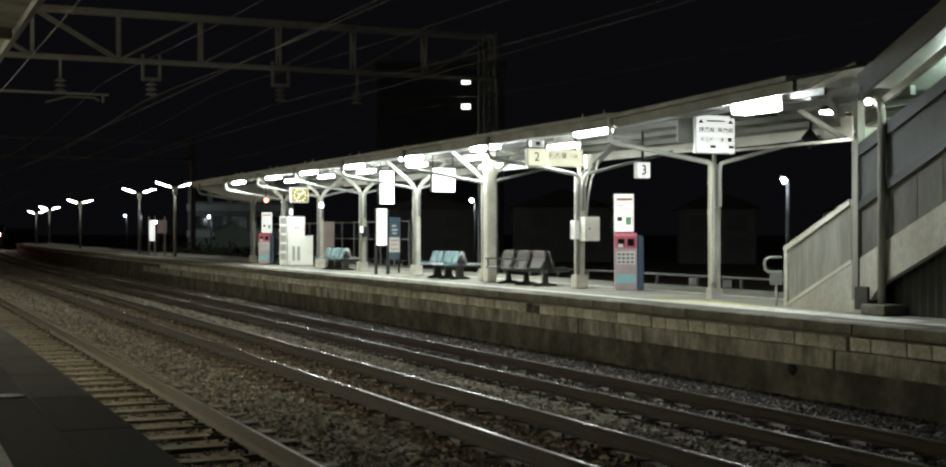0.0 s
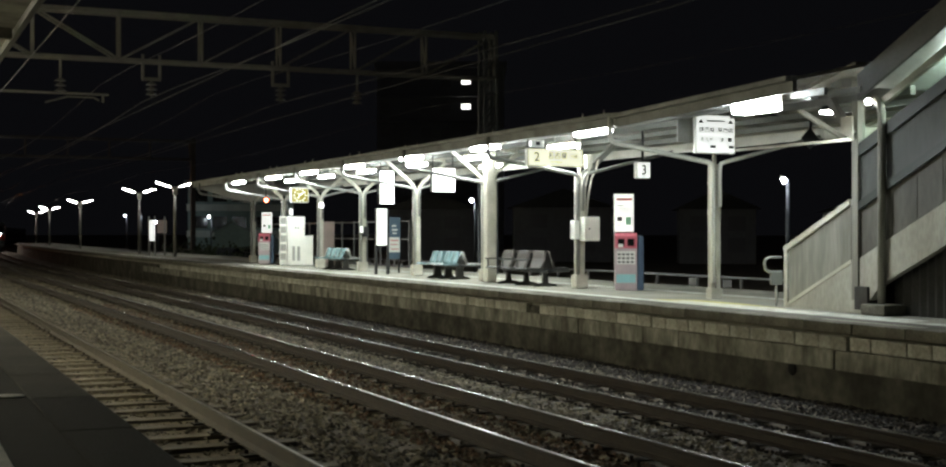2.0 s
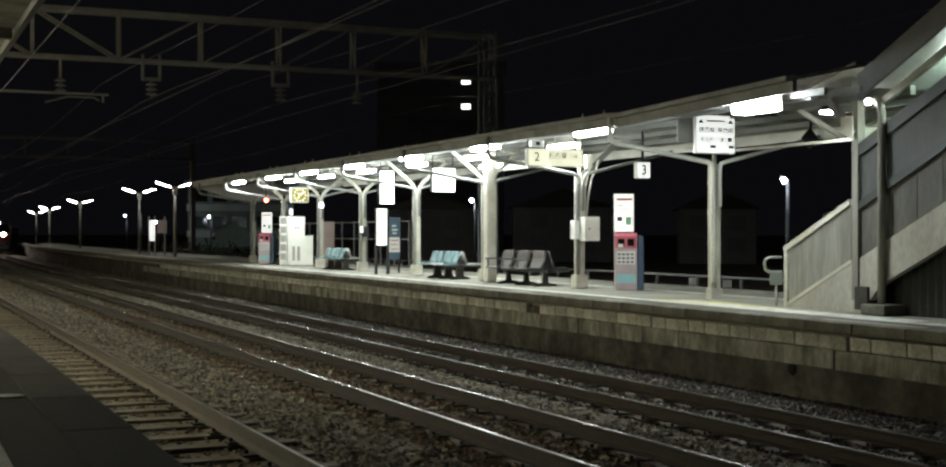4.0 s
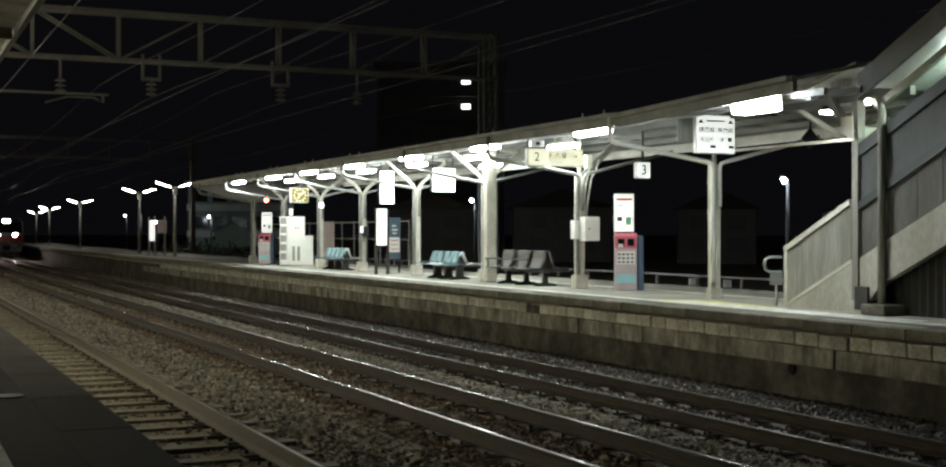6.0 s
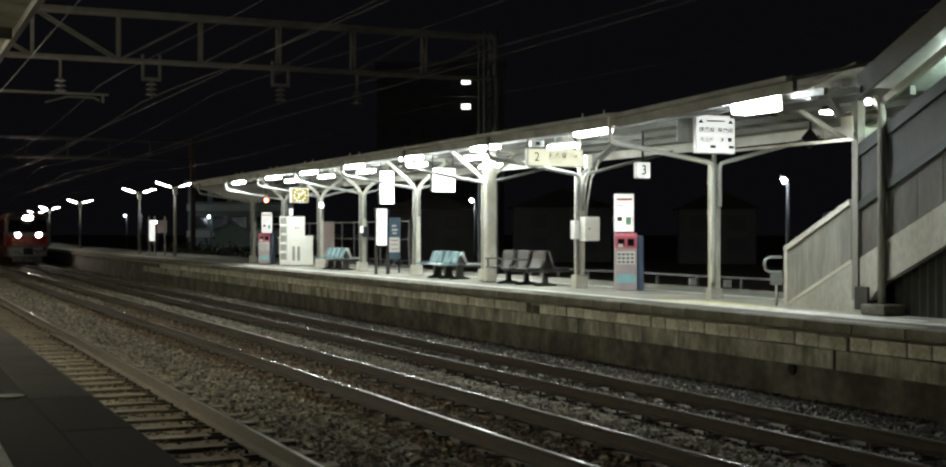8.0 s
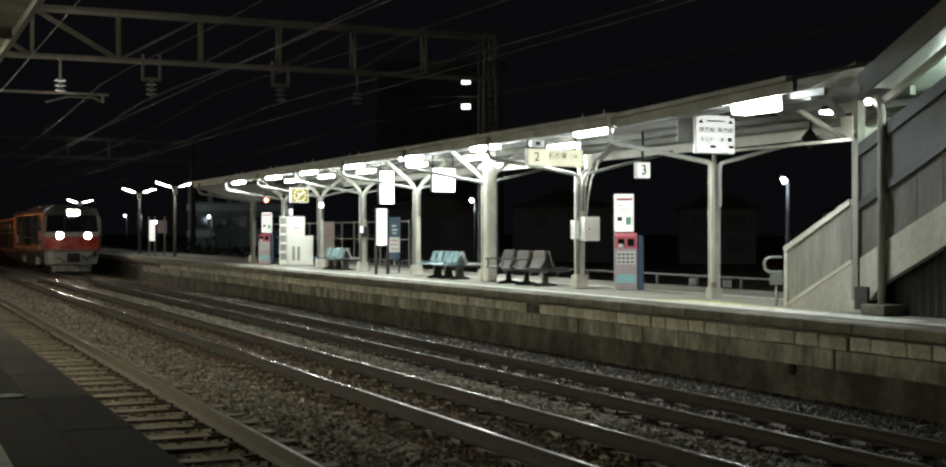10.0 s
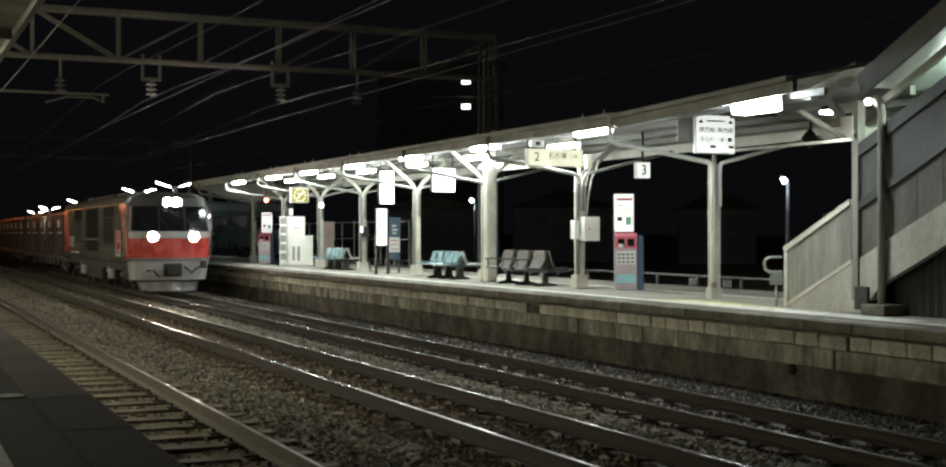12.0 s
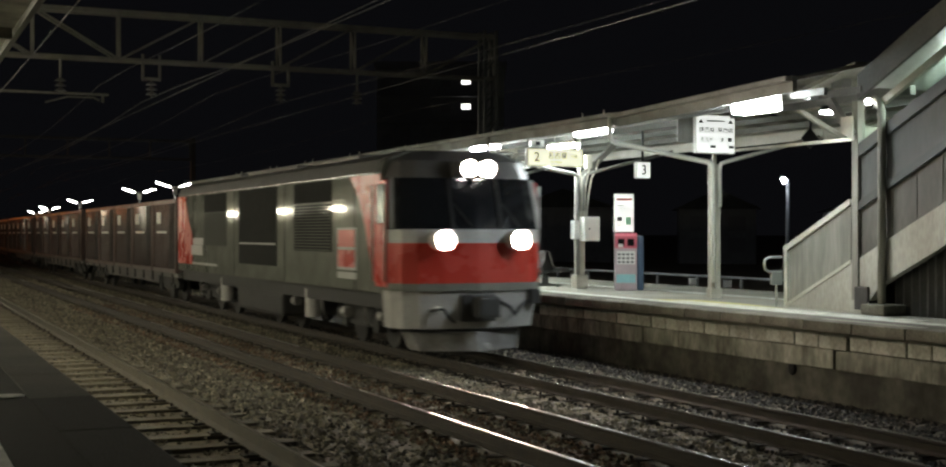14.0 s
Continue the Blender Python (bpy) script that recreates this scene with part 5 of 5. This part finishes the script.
def bogie(parent, y, n, pitch):
    bm = B()
    L = (n - 1) * pitch / 2 + 0.6
    for s in (-1, 1):
        prism(bm, [(y - L, 0.45), (y - L, 0.62), (y - L + 0.3, 0.74), (y + L - 0.3, 0.74), (y + L, 0.62), (y + L, 0.45), (y + 0.3, 0.36), (y - 0.3, 0.36)], s * 0.78, s * 0.92, "x")
        for i in range(n):
            yy = y + (i - (n - 1) / 2) * pitch
            box(bm, s * 0.9 - 0.08, s * 0.9 + 0.08, yy - 0.15, yy + 0.15, 0.3, 0.55, 0.02)
            rod(bm, (s * 0.92, yy + 0.3, 0.45), (s * 0.92, yy + 0.3, 0.75), 0.07, 8)
    box(bm, -0.8, 0.8, y - 0.3, y + 0.3, 0.35, 0.8)
    b = part("bogie", bm, loco_dark, parent, "black bogie frame")
    for i in range(n):
        wheelset(b, y + (i - (n - 1) / 2) * pitch)


def loco_plan():
    """Half plan of the cab nose: x and how far back the front lies there."""
    return [(0.0, 0.0), (0.6, 0.04), (1.05, 0.14), (1.28, 0.30), (1.4, 0.62)]


def nose_band(bm, z0, z1, lean0, lean1, y_end=0.66, narrow0=1.0, narrow1=1.0, grow=0.0):
    """A band of the cab's front between two heights, rounded in plan and leaning back with height."""
    half = loco_plan()
    def ring(z, lean, k):
        pts = [(-x * k, y + lean) for x, y in reversed(half)] + [(x * k, y + lean) for x, y in half[1:]]
        pts = [(-1.4 * k, y_end + max(lean, 0))] + pts + [(1.4 * k, y_end + max(lean, 0))]
        return [bm.verts.new((x * (1 + grow), y - grow, z)) for x, y in pts]
    a, b = ring(z0, lean0, narrow0), ring(z1, lean1, narrow1)
    n = len(a)
    for i in range(n):
        bm.faces.new((a[i], a[(i + 1) % n], b[(i + 1) % n], b[i]))
    bm.faces.new(a[::-1])
    bm.faces.new(b)
    return bm


def body_section(zb, zt, w=1.4, roof=0.0):
    return [(-w, zb), (w, zb), (w, zt - 0.34), (w - 0.10, zt - 0.12), (w - 0.42, zt), (-w + 0.42, zt), (-w + 0.10, zt - 0.12), (-w, zt - 0.34)]


def ring_tube(x, y, z, r, depth):
    """An open round ring, added before a headlight to narrow its beam."""
    bm = B()
    rings = [[bm.verts.new((x + q * math.cos(k * 0.31416), y - d, z + q * math.sin(k * 0.31416))) for k in range(20)] for q, d in ((r, 0), (r, depth), (r + 0.012, depth), (r + 0.012, 0))]
    for a, b in zip(rings, rings[1:]):
        for k in range(20):
            bm.faces.new((a[k], a[(k + 1) % 20], b[(k + 1) % 20], b[k]))
    return bm


def build_locomotive():
    l = thing("locomotive", "red and grey diesel locomotive with three lit headlights", "locomotive", "freight train")
    bm = B()
    prism(bm, body_section(1.08, 3.50), 2.35, 16.7)
    part("hood", bm, loco_gray, l, "dark grey body side")
    bm = B()
    prism(bm, body_section(1.08, 3.50), 16.7, 17.9)
    part("rear_cab", bm, loco_gray, l, "grey rear cab")
    bm = B()
    prism(bm, body_section(1.085, 3.52, 1.402), 0.95, 2.35)
    part("cab_side", bm, loco_gray, l, "grey cab side")
    bm = B()
    prism(bm, [(-1.415, 3.17), (-1.33, 3.40), (-0.98, 3.525), (0.98, 3.525), (1.33, 3.40), (1.415, 3.17), (1.37, 3.17), (0.9, 3.46), (-0.9, 3.46), (-1.37, 3.17)], 1.15, 17.85)
    part("roof", bm, loco_roof, l, "dark grey roof")
    for s in (-1, 1):
        bm = B()
        prism(bm, [(0.68, 1.27), (1.3, 1.27), (1.45, 1.6), (1.75, 2.2), (2.1, 2.75), (2.6, 3.14), (0.98, 3.14), (0.68, 2.3)], s * 1.404, s * 1.41, "x")
        part("cab_flash", bm, loco_red, l, "red cab side flash")
        bm = B()
        prism(bm, [(16.0, 1.27), (17.88, 1.27), (17.88, 3.14), (16.9, 3.14), (16.5, 2.5), (16.0, 2.05)], s * 1.404, s * 1.41, "x")
        part("rear_flash", bm, loco_red, l, "red flash on the rear cab")
    # cab front, band by band
    part("red_front", nose_band(B(), 1.27, 1.95, 0.0, 0.0, 0.97), loco_red, l, "bright red front band")
    part("grey_front_band", nose_band(B(), 1.95, 2.18, 0.0, 0.02, 0.97), loco_light, l, "light grey front band")
    ws = part("windscreen", nose_band(B(), 2.18, 3.06, 0.02, 0.28, 0.97, 1.0, 0.96), black_glass, l, "dark wide windscreen")
    part("front_roof", nose_band(B(), 3.06, 3.36, 0.28, 0.42, 0.97, 0.96, 0.90), loco_roof, l, "grey brow above the windscreen")
    part("cab_roof", nose_band(B(), 3.36, 3.55, 0.42, 0.75, 1.1, 0.90, 0.66), loco_roof, l, "grey rounded cab roof")
    for x in (-0.45, 0.45):
        bm = B()
        beam(bm, (x, 0.005 + 0.02, 2.2), (x * 0.98, 0.27, 3.05), 0.04, 0.03)
        part("screen_pillar", bm, loco_dark, ws)
        bm = B()
        beam(bm, (x + 0.35, 0.02, 2.22), (x + 0.05, 0.13, 2.62), 0.02, 0.02)
        part("wiper", bm, loco_dark, ws)
    for s in (-1, 1):
        bm = B()
        beam(bm, (s * 1.37, 0.52, 2.2), (s * 1.31, 0.72, 3.04), 0.07, 0.12)
        part("corner_pillar", bm, loco_light, l, "pale windscreen corner pillar")
    part("front_step", nose_band(B(), 1.14, 1.27, -0.05, -0.05, 0.97), loco_gray, l, "dark grey step band")
    sk = part("front_skirt", nose_band(B(), 0.50, 1.14, 0.10, 0.0, 0.97, 0.93, 0.985), loco_light, l, "light grey front skirt")
    # snow plough
    bm = B()
    pts0 = [(-1.0, 0.75), (-0.95, 0.4), (0, -0.05), (0.95, 0.4), (1.0, 0.75)]
    a = [bm.verts.new((x * 0.97, y, 0.12)) for x, y in pts0]
    b = [bm.verts.new((x * 1.08, y + 0.14, 0.44)) for x, y in pts0]
    for i in range(5):
        bm.faces.new((a[i], a[(i + 1) % 5], b[(i + 1) % 5], b[i]))
    bm.faces.new(a)
    bm.faces.new(b)
    part("snow_plough", bm, loco_plough, l, "scuffed grey snow plough")
    # coupler, hoses, steps
    bm = B()
    box(bm, -0.13, 0.13, -0.42, 0.3, 0.76, 1.0, 0.03)
    box(bm, -0.20, 0.20, -0.5, -0.2, 0.70, 1.06, 0.05)
    box(bm, -0.32, 0.32, -0.05, 0.05, 0.62, 1.08, 0.03)
    part("coupler", bm, loco_dark, l, "black knuckle coupler")
    bm = B()
    curve_tube(bm, [(0.4, 0.0, 0.95), (0.55, -0.1, 0.85), (0.62, -0.12, 0.72), (0.8, -0.08, 0.9), (0.95, 0.05, 0.95)], 0.03, 8)
    part("brake_hose", bm, loco_dark, l, "black brake hose", smooth=True)
    bm = B()
    curve_tube(bm, [(-0.45, 0.0, 0.62), (-0.58, -0.1, 0.7), (-0.68, -0.1, 0.85), (-0.9, 0.0, 0.82)], 0.03, 8)
    part("brake_hose", bm, loco_dark, l, "black brake hose", smooth=True)
    bm = B()
    rod(bm, (-0.72, -0.02, 0.84), (-0.72, 0.06, 0.84), 0.05, 12)
    part("hose_cap", bm, sign_pale, l, "pale round hose cap")
    bm = B()
    box(bm, 1.0, 1.2, 0.02, 0.16, 0.9, 1.15, 0.02)
    part("jumper_box", bm, loco_dark, l)
    bm = B()
    box(bm, -0.02, 0.26, 0.05, 0.2, 0.14, 0.24, 0.02)
    part("ballast_plate", bm, loco_light, l)
    # headlights
    for x, y, z in ((-0.70, 0.06, 2.0), (0.70, 0.06, 2.0)):
        bm = B()
        rod(bm, (x, y - 0.05, z), (x, y + 0.05, z), 0.17, 20)
        h = part("headlight", bm, loco_light, l, "round headlight housing")
        # ring added to cut the glow's spread; the real lamp has none
        part("hood_ring", ring_tube(x, y - 0.04, z, 0.165, 0.27), loco_light, h, "added ring narrowing the headlight beam")
        bm = B()
        bmesh.ops.create_uvsphere(bm, u_segments=16, v_segments=8, radius=0.15, matrix=Matrix.Translation((x, y - 0.05, z)) @ Matrix.Diagonal((1, 0.25, 1, 1)))
        part("lens", bm, head_mat, h, "glowing headlight lens", smooth=True)
    bm = B()
    box(bm, -0.36, 0.36, 0.22, 0.6, 3.07, 3.35, 0.04)
    h = part("roof_headlight", bm, loco_roof, l, "twin headlight box over the windscreen")
    for x in (-0.16, 0.16):
        part("hood_ring", ring_tube(x, 0.22, 3.21, 0.145, 0.24), loco_roof, h, "added ring narrowing the headlight beam")
        bm = B()
        bmesh.ops.create_uvsphere(bm, u_segments=16, v_segments=8, radius=0.135, matrix=Matrix.Translation((x, 0.215, 3.21)) @ Matrix.Diagonal((1, 0.25, 1, 1)))
        part("lens", bm, head_mat, h, "glowing headlight lens", smooth=True)
    # side: door, windows, louvres, panels, on both sides
    for s in (-1, 1):
        def side(name, y0, y1, z0, z1, material, label="", t=0.012, parent=l):
            bm = B()
            xa, xb = sorted((s * 1.395, s * (1.402 + t)))
            box(bm, xa, xb, y0, y1, z0, z1, 0.004)
            return part(name, bm, material, parent, label)
        d = side("cab_door", 0.66, 1.2, 1.2, 3.02, loco_red, "red cab door", 0.02)
        bm = B()
        xa, xb = sorted((s * 1.405, s * 1.436))
        box(bm, xa, xb, 0.72, 1.12, 2.28, 2.96, 0.01)
        part("window", bm, mirror_glass, d, "cab door window")
        for yy in (0.62, 1.25):
            bm = B()
            rod(bm, (s * 1.46, yy, 1.3), (s * 1.46, yy, 2.95), 0.018, 8)
            part("grab_rail", bm, steel_mat, d, "bright steel grab rail", smooth=True)
        p = side("number_panel", 2.22, 3.32, 1.44, 2.22, loco_light, "pale panel with red emblem")
        side("emblem", 2.3, 3.26, 1.86, 2.18, loco_red, "red plain emblem", 0.02, p)
        side("emblem", 2.3, 3.26, 1.49, 1.81, loco_red, "red plain emblem", 0.02, p)
        side("plate", 2.22, 3.32, 1.28, 1.40, loco_light, "pale maker's plate")
        lv = side("louvre", 3.7, 6.18, 1.76, 2.68, loco_vent, "dark louvred grille")
        for i in range(15):
            z = 1.79 + i * 0.06
            bm = B()
            beam(bm, (s * 1.42, 3.75, z), (s * 1.42, 6.13, z), 0.03, 0.018)
            part("slat", bm, loco_gray, lv)
        side("vent", 3.7, 6.18, 2.72, 3.13, loco_vent, "black upper vent")
        side("access_door", 7.5, 10.8, 1.40, 3.14, loco_vent, "large dark access door")
        side("door_strip", 7.6, 10.7, 1.86, 1.9, loco_light, "pale horizontal strip", 0.02)
        side("vent", 12.1, 14.5, 2.66, 3.13, loco_vent, "black rear vent")
        side("panel", 12.1, 14.5, 1.8, 2.65, side_panel_mat, "dark grey side panel")
        side("plate", 14.65, 15.9, 1.80, 1.99, loco_light, "pale maker's plate")
        side("plate", 14.75, 16.1, 1.53, 1.79, loco_light, "pale maker's plate")
        side("plate", 13.1, 15.9, 1.27, 1.33, loco_light, "pale painted strip")
        bm = B()
        for yy in (2.35, 6.9, 11.3, 15.9):
            beam(bm, (s * 1.402, yy, 1.09), (s * 1.402, yy, 3.14), 0.012, 0.03)
        part("panel_joint", bm, loco_vent, l)
        bm = B()
        beam(bm, (s * 1.405, 1.2, 3.16), (s * 1.405, 17.6, 3.16), 0.03, 0.03)
        part("rain_strip", bm, loco_cabside, l)
    # roof gear and underframe
    bm = B()
    for y0, y1 in ((4.0, 7.0), (8.2, 12.5), (13.2, 15.2)):
        box(bm, -0.75, 0.75, y0, y1, 3.48, 3.66, 0.04)
    part("roof_hatch", bm, loco_roof, l, "dark roof hatch")
    bm = B()
    box(bm, -1.3, 1.3, 1.0, 17.7, 0.80, 1.078)
    part("underframe", bm, loco_dark, l, "black underframe")
    bm = B()
    box(bm, -1.25, 1.25, 7.6, 11.6, 0.30, 0.8, 0.08)
    part("fuel_tank", bm, loco_dark, l, "black fuel tank")
    for y in (3.3, 9.2, 15.0):
        bogie(l, y, 2, 1.8)
    for s in (-1, 1):
        for y, z, r in ((1.9, 0.62, 0.09), (3.9, 0.60, 0.11), (7.3, 0.66, 0.10), (8.4, 0.58, 0.12), (10.9, 0.64, 0.10), (14.2, 0.60, 0.11), (16.2, 0.62, 0.09)):
            bm = B()
            rod(bm, (s * 1.02, y - 0.14, z), (s * 1.02, y + 0.14, z), r, 12)
            rod(bm, (s * 1.02, y + 0.14, z), (s * 1.02, y + 0.32, z), 0.03, 8)
            part("brake_cylinder", bm, loco_plough, l, "grey brake cylinder")
        for y in (2.35, 4.9, 7.9, 11.2, 15.9):
            part("air_pipe", curve_tube(B(), [(s * 1.2, y, 1.0), (s * 1.2, y, 0.6), (s * 1.12, y + 0.1, 0.45), (s * 1.0, y + 0.35, 0.4)], 0.025, 6), loco_plough, l, "grey air pipe")
        part("long_pipe", curve_tube(B(), [(s * 1.24, 1.2, 0.93), (s * 1.24, 9.0, 0.92), (s * 1.24, 17.4, 0.93)], 0.022, 6), loco_plough, l, "grey pipe along the underframe")
    for y in (5.7, 13.05):
        for s in (-1, 1):
            bm = B()
            rod(bm, (s * 1.15, y, 0.40), (s * 1.15, y, 0.99), 0.16, 16)
            part("air_tank", bm, loco_light, l, "pale upright cylinder")
    return l


def build_wagon():
    w = thing("container_wagon", "flat wagon loaded with five freight containers", "freight wagon", "freight train")
    bm = B()
    box(bm, -1.2, 1.2, 0.2, 19.6, 0.80, 0.92)
    prism(bm, [(2.5, 0.8), (17.3, 0.8), (15.6, 0.5), (4.2, 0.5)], -0.9, 0.9, "x")
    part("frame", bm, wagon_grey, w, "grey steel wagon frame")
    pocket = finish(box(B(), -0.02, 0.02, -0.1, 0.1, 0.62, 0.9), "stake_pocket", loco_dark)
    for s in (-1, 1):
        for i in range(12):
            share("stake_pocket", pocket, w, pose(s * 1.21, 1.0 + 1.6 * i, 0))
    bogie(w, 3.0, 2, 1.9)
    bogie(w, 16.8, 2, 1.9)
    bm = B()
    box(bm, -0.1, 0.1, -0.4, 0.4, 0.75, 0.95, 0.02)
    part("coupler", bm, loco_dark, w)
    return w


def build_container():
    """One container: corrugated sides, posts, door bars."""
    c = thing("container", "dark corrugated freight container with steel posts on a flat wagon", "container", "freight containers")
    L, H, W = 3.66, 2.22, 1.22
    bm = B()
    n = 15
    right = []
    for i in range(n):
        y = 0.22 + i * (L - 0.44) / n
        right += [(W - 0.06, y), (W - 0.01, y + 0.05), (W - 0.01, y + 0.12), (W - 0.06, y + 0.17)]
    right = [(W - 0.06, 0.04)] + right + [(W - 0.06, L - 0.04)]
    prism(bm, right + [(-x, y) for x, y in reversed(right)], 0.03, H - 0.03, "z")
    part("box", bm, container_grey, c)
    for x in (-W + 0.05, W - 0.05):
        for y in (0.07, L - 0.07):
            bm = B()
            box(bm, x - 0.06, x + 0.06, y - 0.06, y + 0.06, 0, H)
            part("post", bm, container_red, c, "maroon steel post")
        for z in (0.06, H - 0.06):
            bm = B()
            box(bm, x - 0.058, x + 0.058, 0.1, L - 0.1, z - 0.058, z + 0.058)
            part("rail", bm, container_red, c, "maroon steel rail")
    for s in (-1, 1):
        for y in (0.45, 0.85):
            bm = B()
            rod(bm, (s * (W + 0.01), y, 0.12), (s * (W + 0.01), y, H - 0.12), 0.018, 6)
            part("lock_rod", bm, dark_steel, c, "steel door lock rod")
        for y0, z0, z1 in ((1.5, 1.20, 1.26), (2.4, 1.5, 1.85)):
            bm = B()
            box(bm, s * W - 0.015, s * W + 0.015, y0, 2.9, z0, z1)
            part("marking", bm, sign_pale, c, "pale painted marking bar")
    return c


def build_train():
    units = [(build_locomotive(), 0.0)]
    w = build_wagon()
    c = build_container()
    start = 18.7
    for k in range(6):
        y = start + 20.2 * k
        units.append((w if k == 0 else copy_thing(w, pose(0, 0, 0)), y))
        for j in range(5):
            o = c if (k, j) == (0, 0) else copy_thing(c, pose(0, 0, 0))
            units.append((o, y + 0.45 + j * 3.79))
    return units


def motions():
    """The train runs along the far track towards the camera at 12.85 m/s."""
    for ob, back in train:
        z = 0.92 if ob.name.startswith("container") and "wagon" not in ob.name else 0.0
        rows = []
        for i in range(29):
            t = i * 0.5
            y = 20.5 + 12.85 * (14.0 - t) + back
            turn = -math.degrees(math.atan(0.00066 * max(0.0, y - 70)))
            rows.append((t, pose(9.27 + bend(y), y, z, 0, 0, turn)))
        walk(ob, rows)


build_ground()
rail_tracks = build_tracks()
platform = build_platform_far()
build_platform_near()
build_canopy()
build_near_canopy()
build_lights()
build_wall_lamps()
build_stairs()
build_gantry()
build_wires()
build_platform_things()
build_far_platform_end()
build_surroundings()
train = build_train()
scatter_stones("ballast_stones", 32000, 3.3, 8.5, 3.5, 45, 0.022, 0.055, stone_gray, "loose grey ballast stones between the tracks", 1)
scatter_stones("rusty_ballast_stones", 16000, 4.9, 6.9, 4.5, 40, 0.022, 0.05, stone_rust, "rust-brown ballast stones in the middle track", 2)
scatter_stones("distant_ballast_stones", 14000, 1.5, 11.9, 45, 95, 0.03, 0.06, stone_gray, "distant grey ballast stones between the tracks", 3)
scatter_stones("ballast_stones_near", 6000, 1.6, 3.6, 5, 30, 0.018, 0.04, stone_gray, "grey ballast stones between timber sleepers", 5)
scatter_stones("dark_ballast_stones", 28000, 8.5, 11.95, 8, 50, 0.022, 0.05, stone_dark, "dark ballast stones by the platform wall", 6)
build_sleepers(rail_tracks)
build_platform_pieces(platform)
motions()
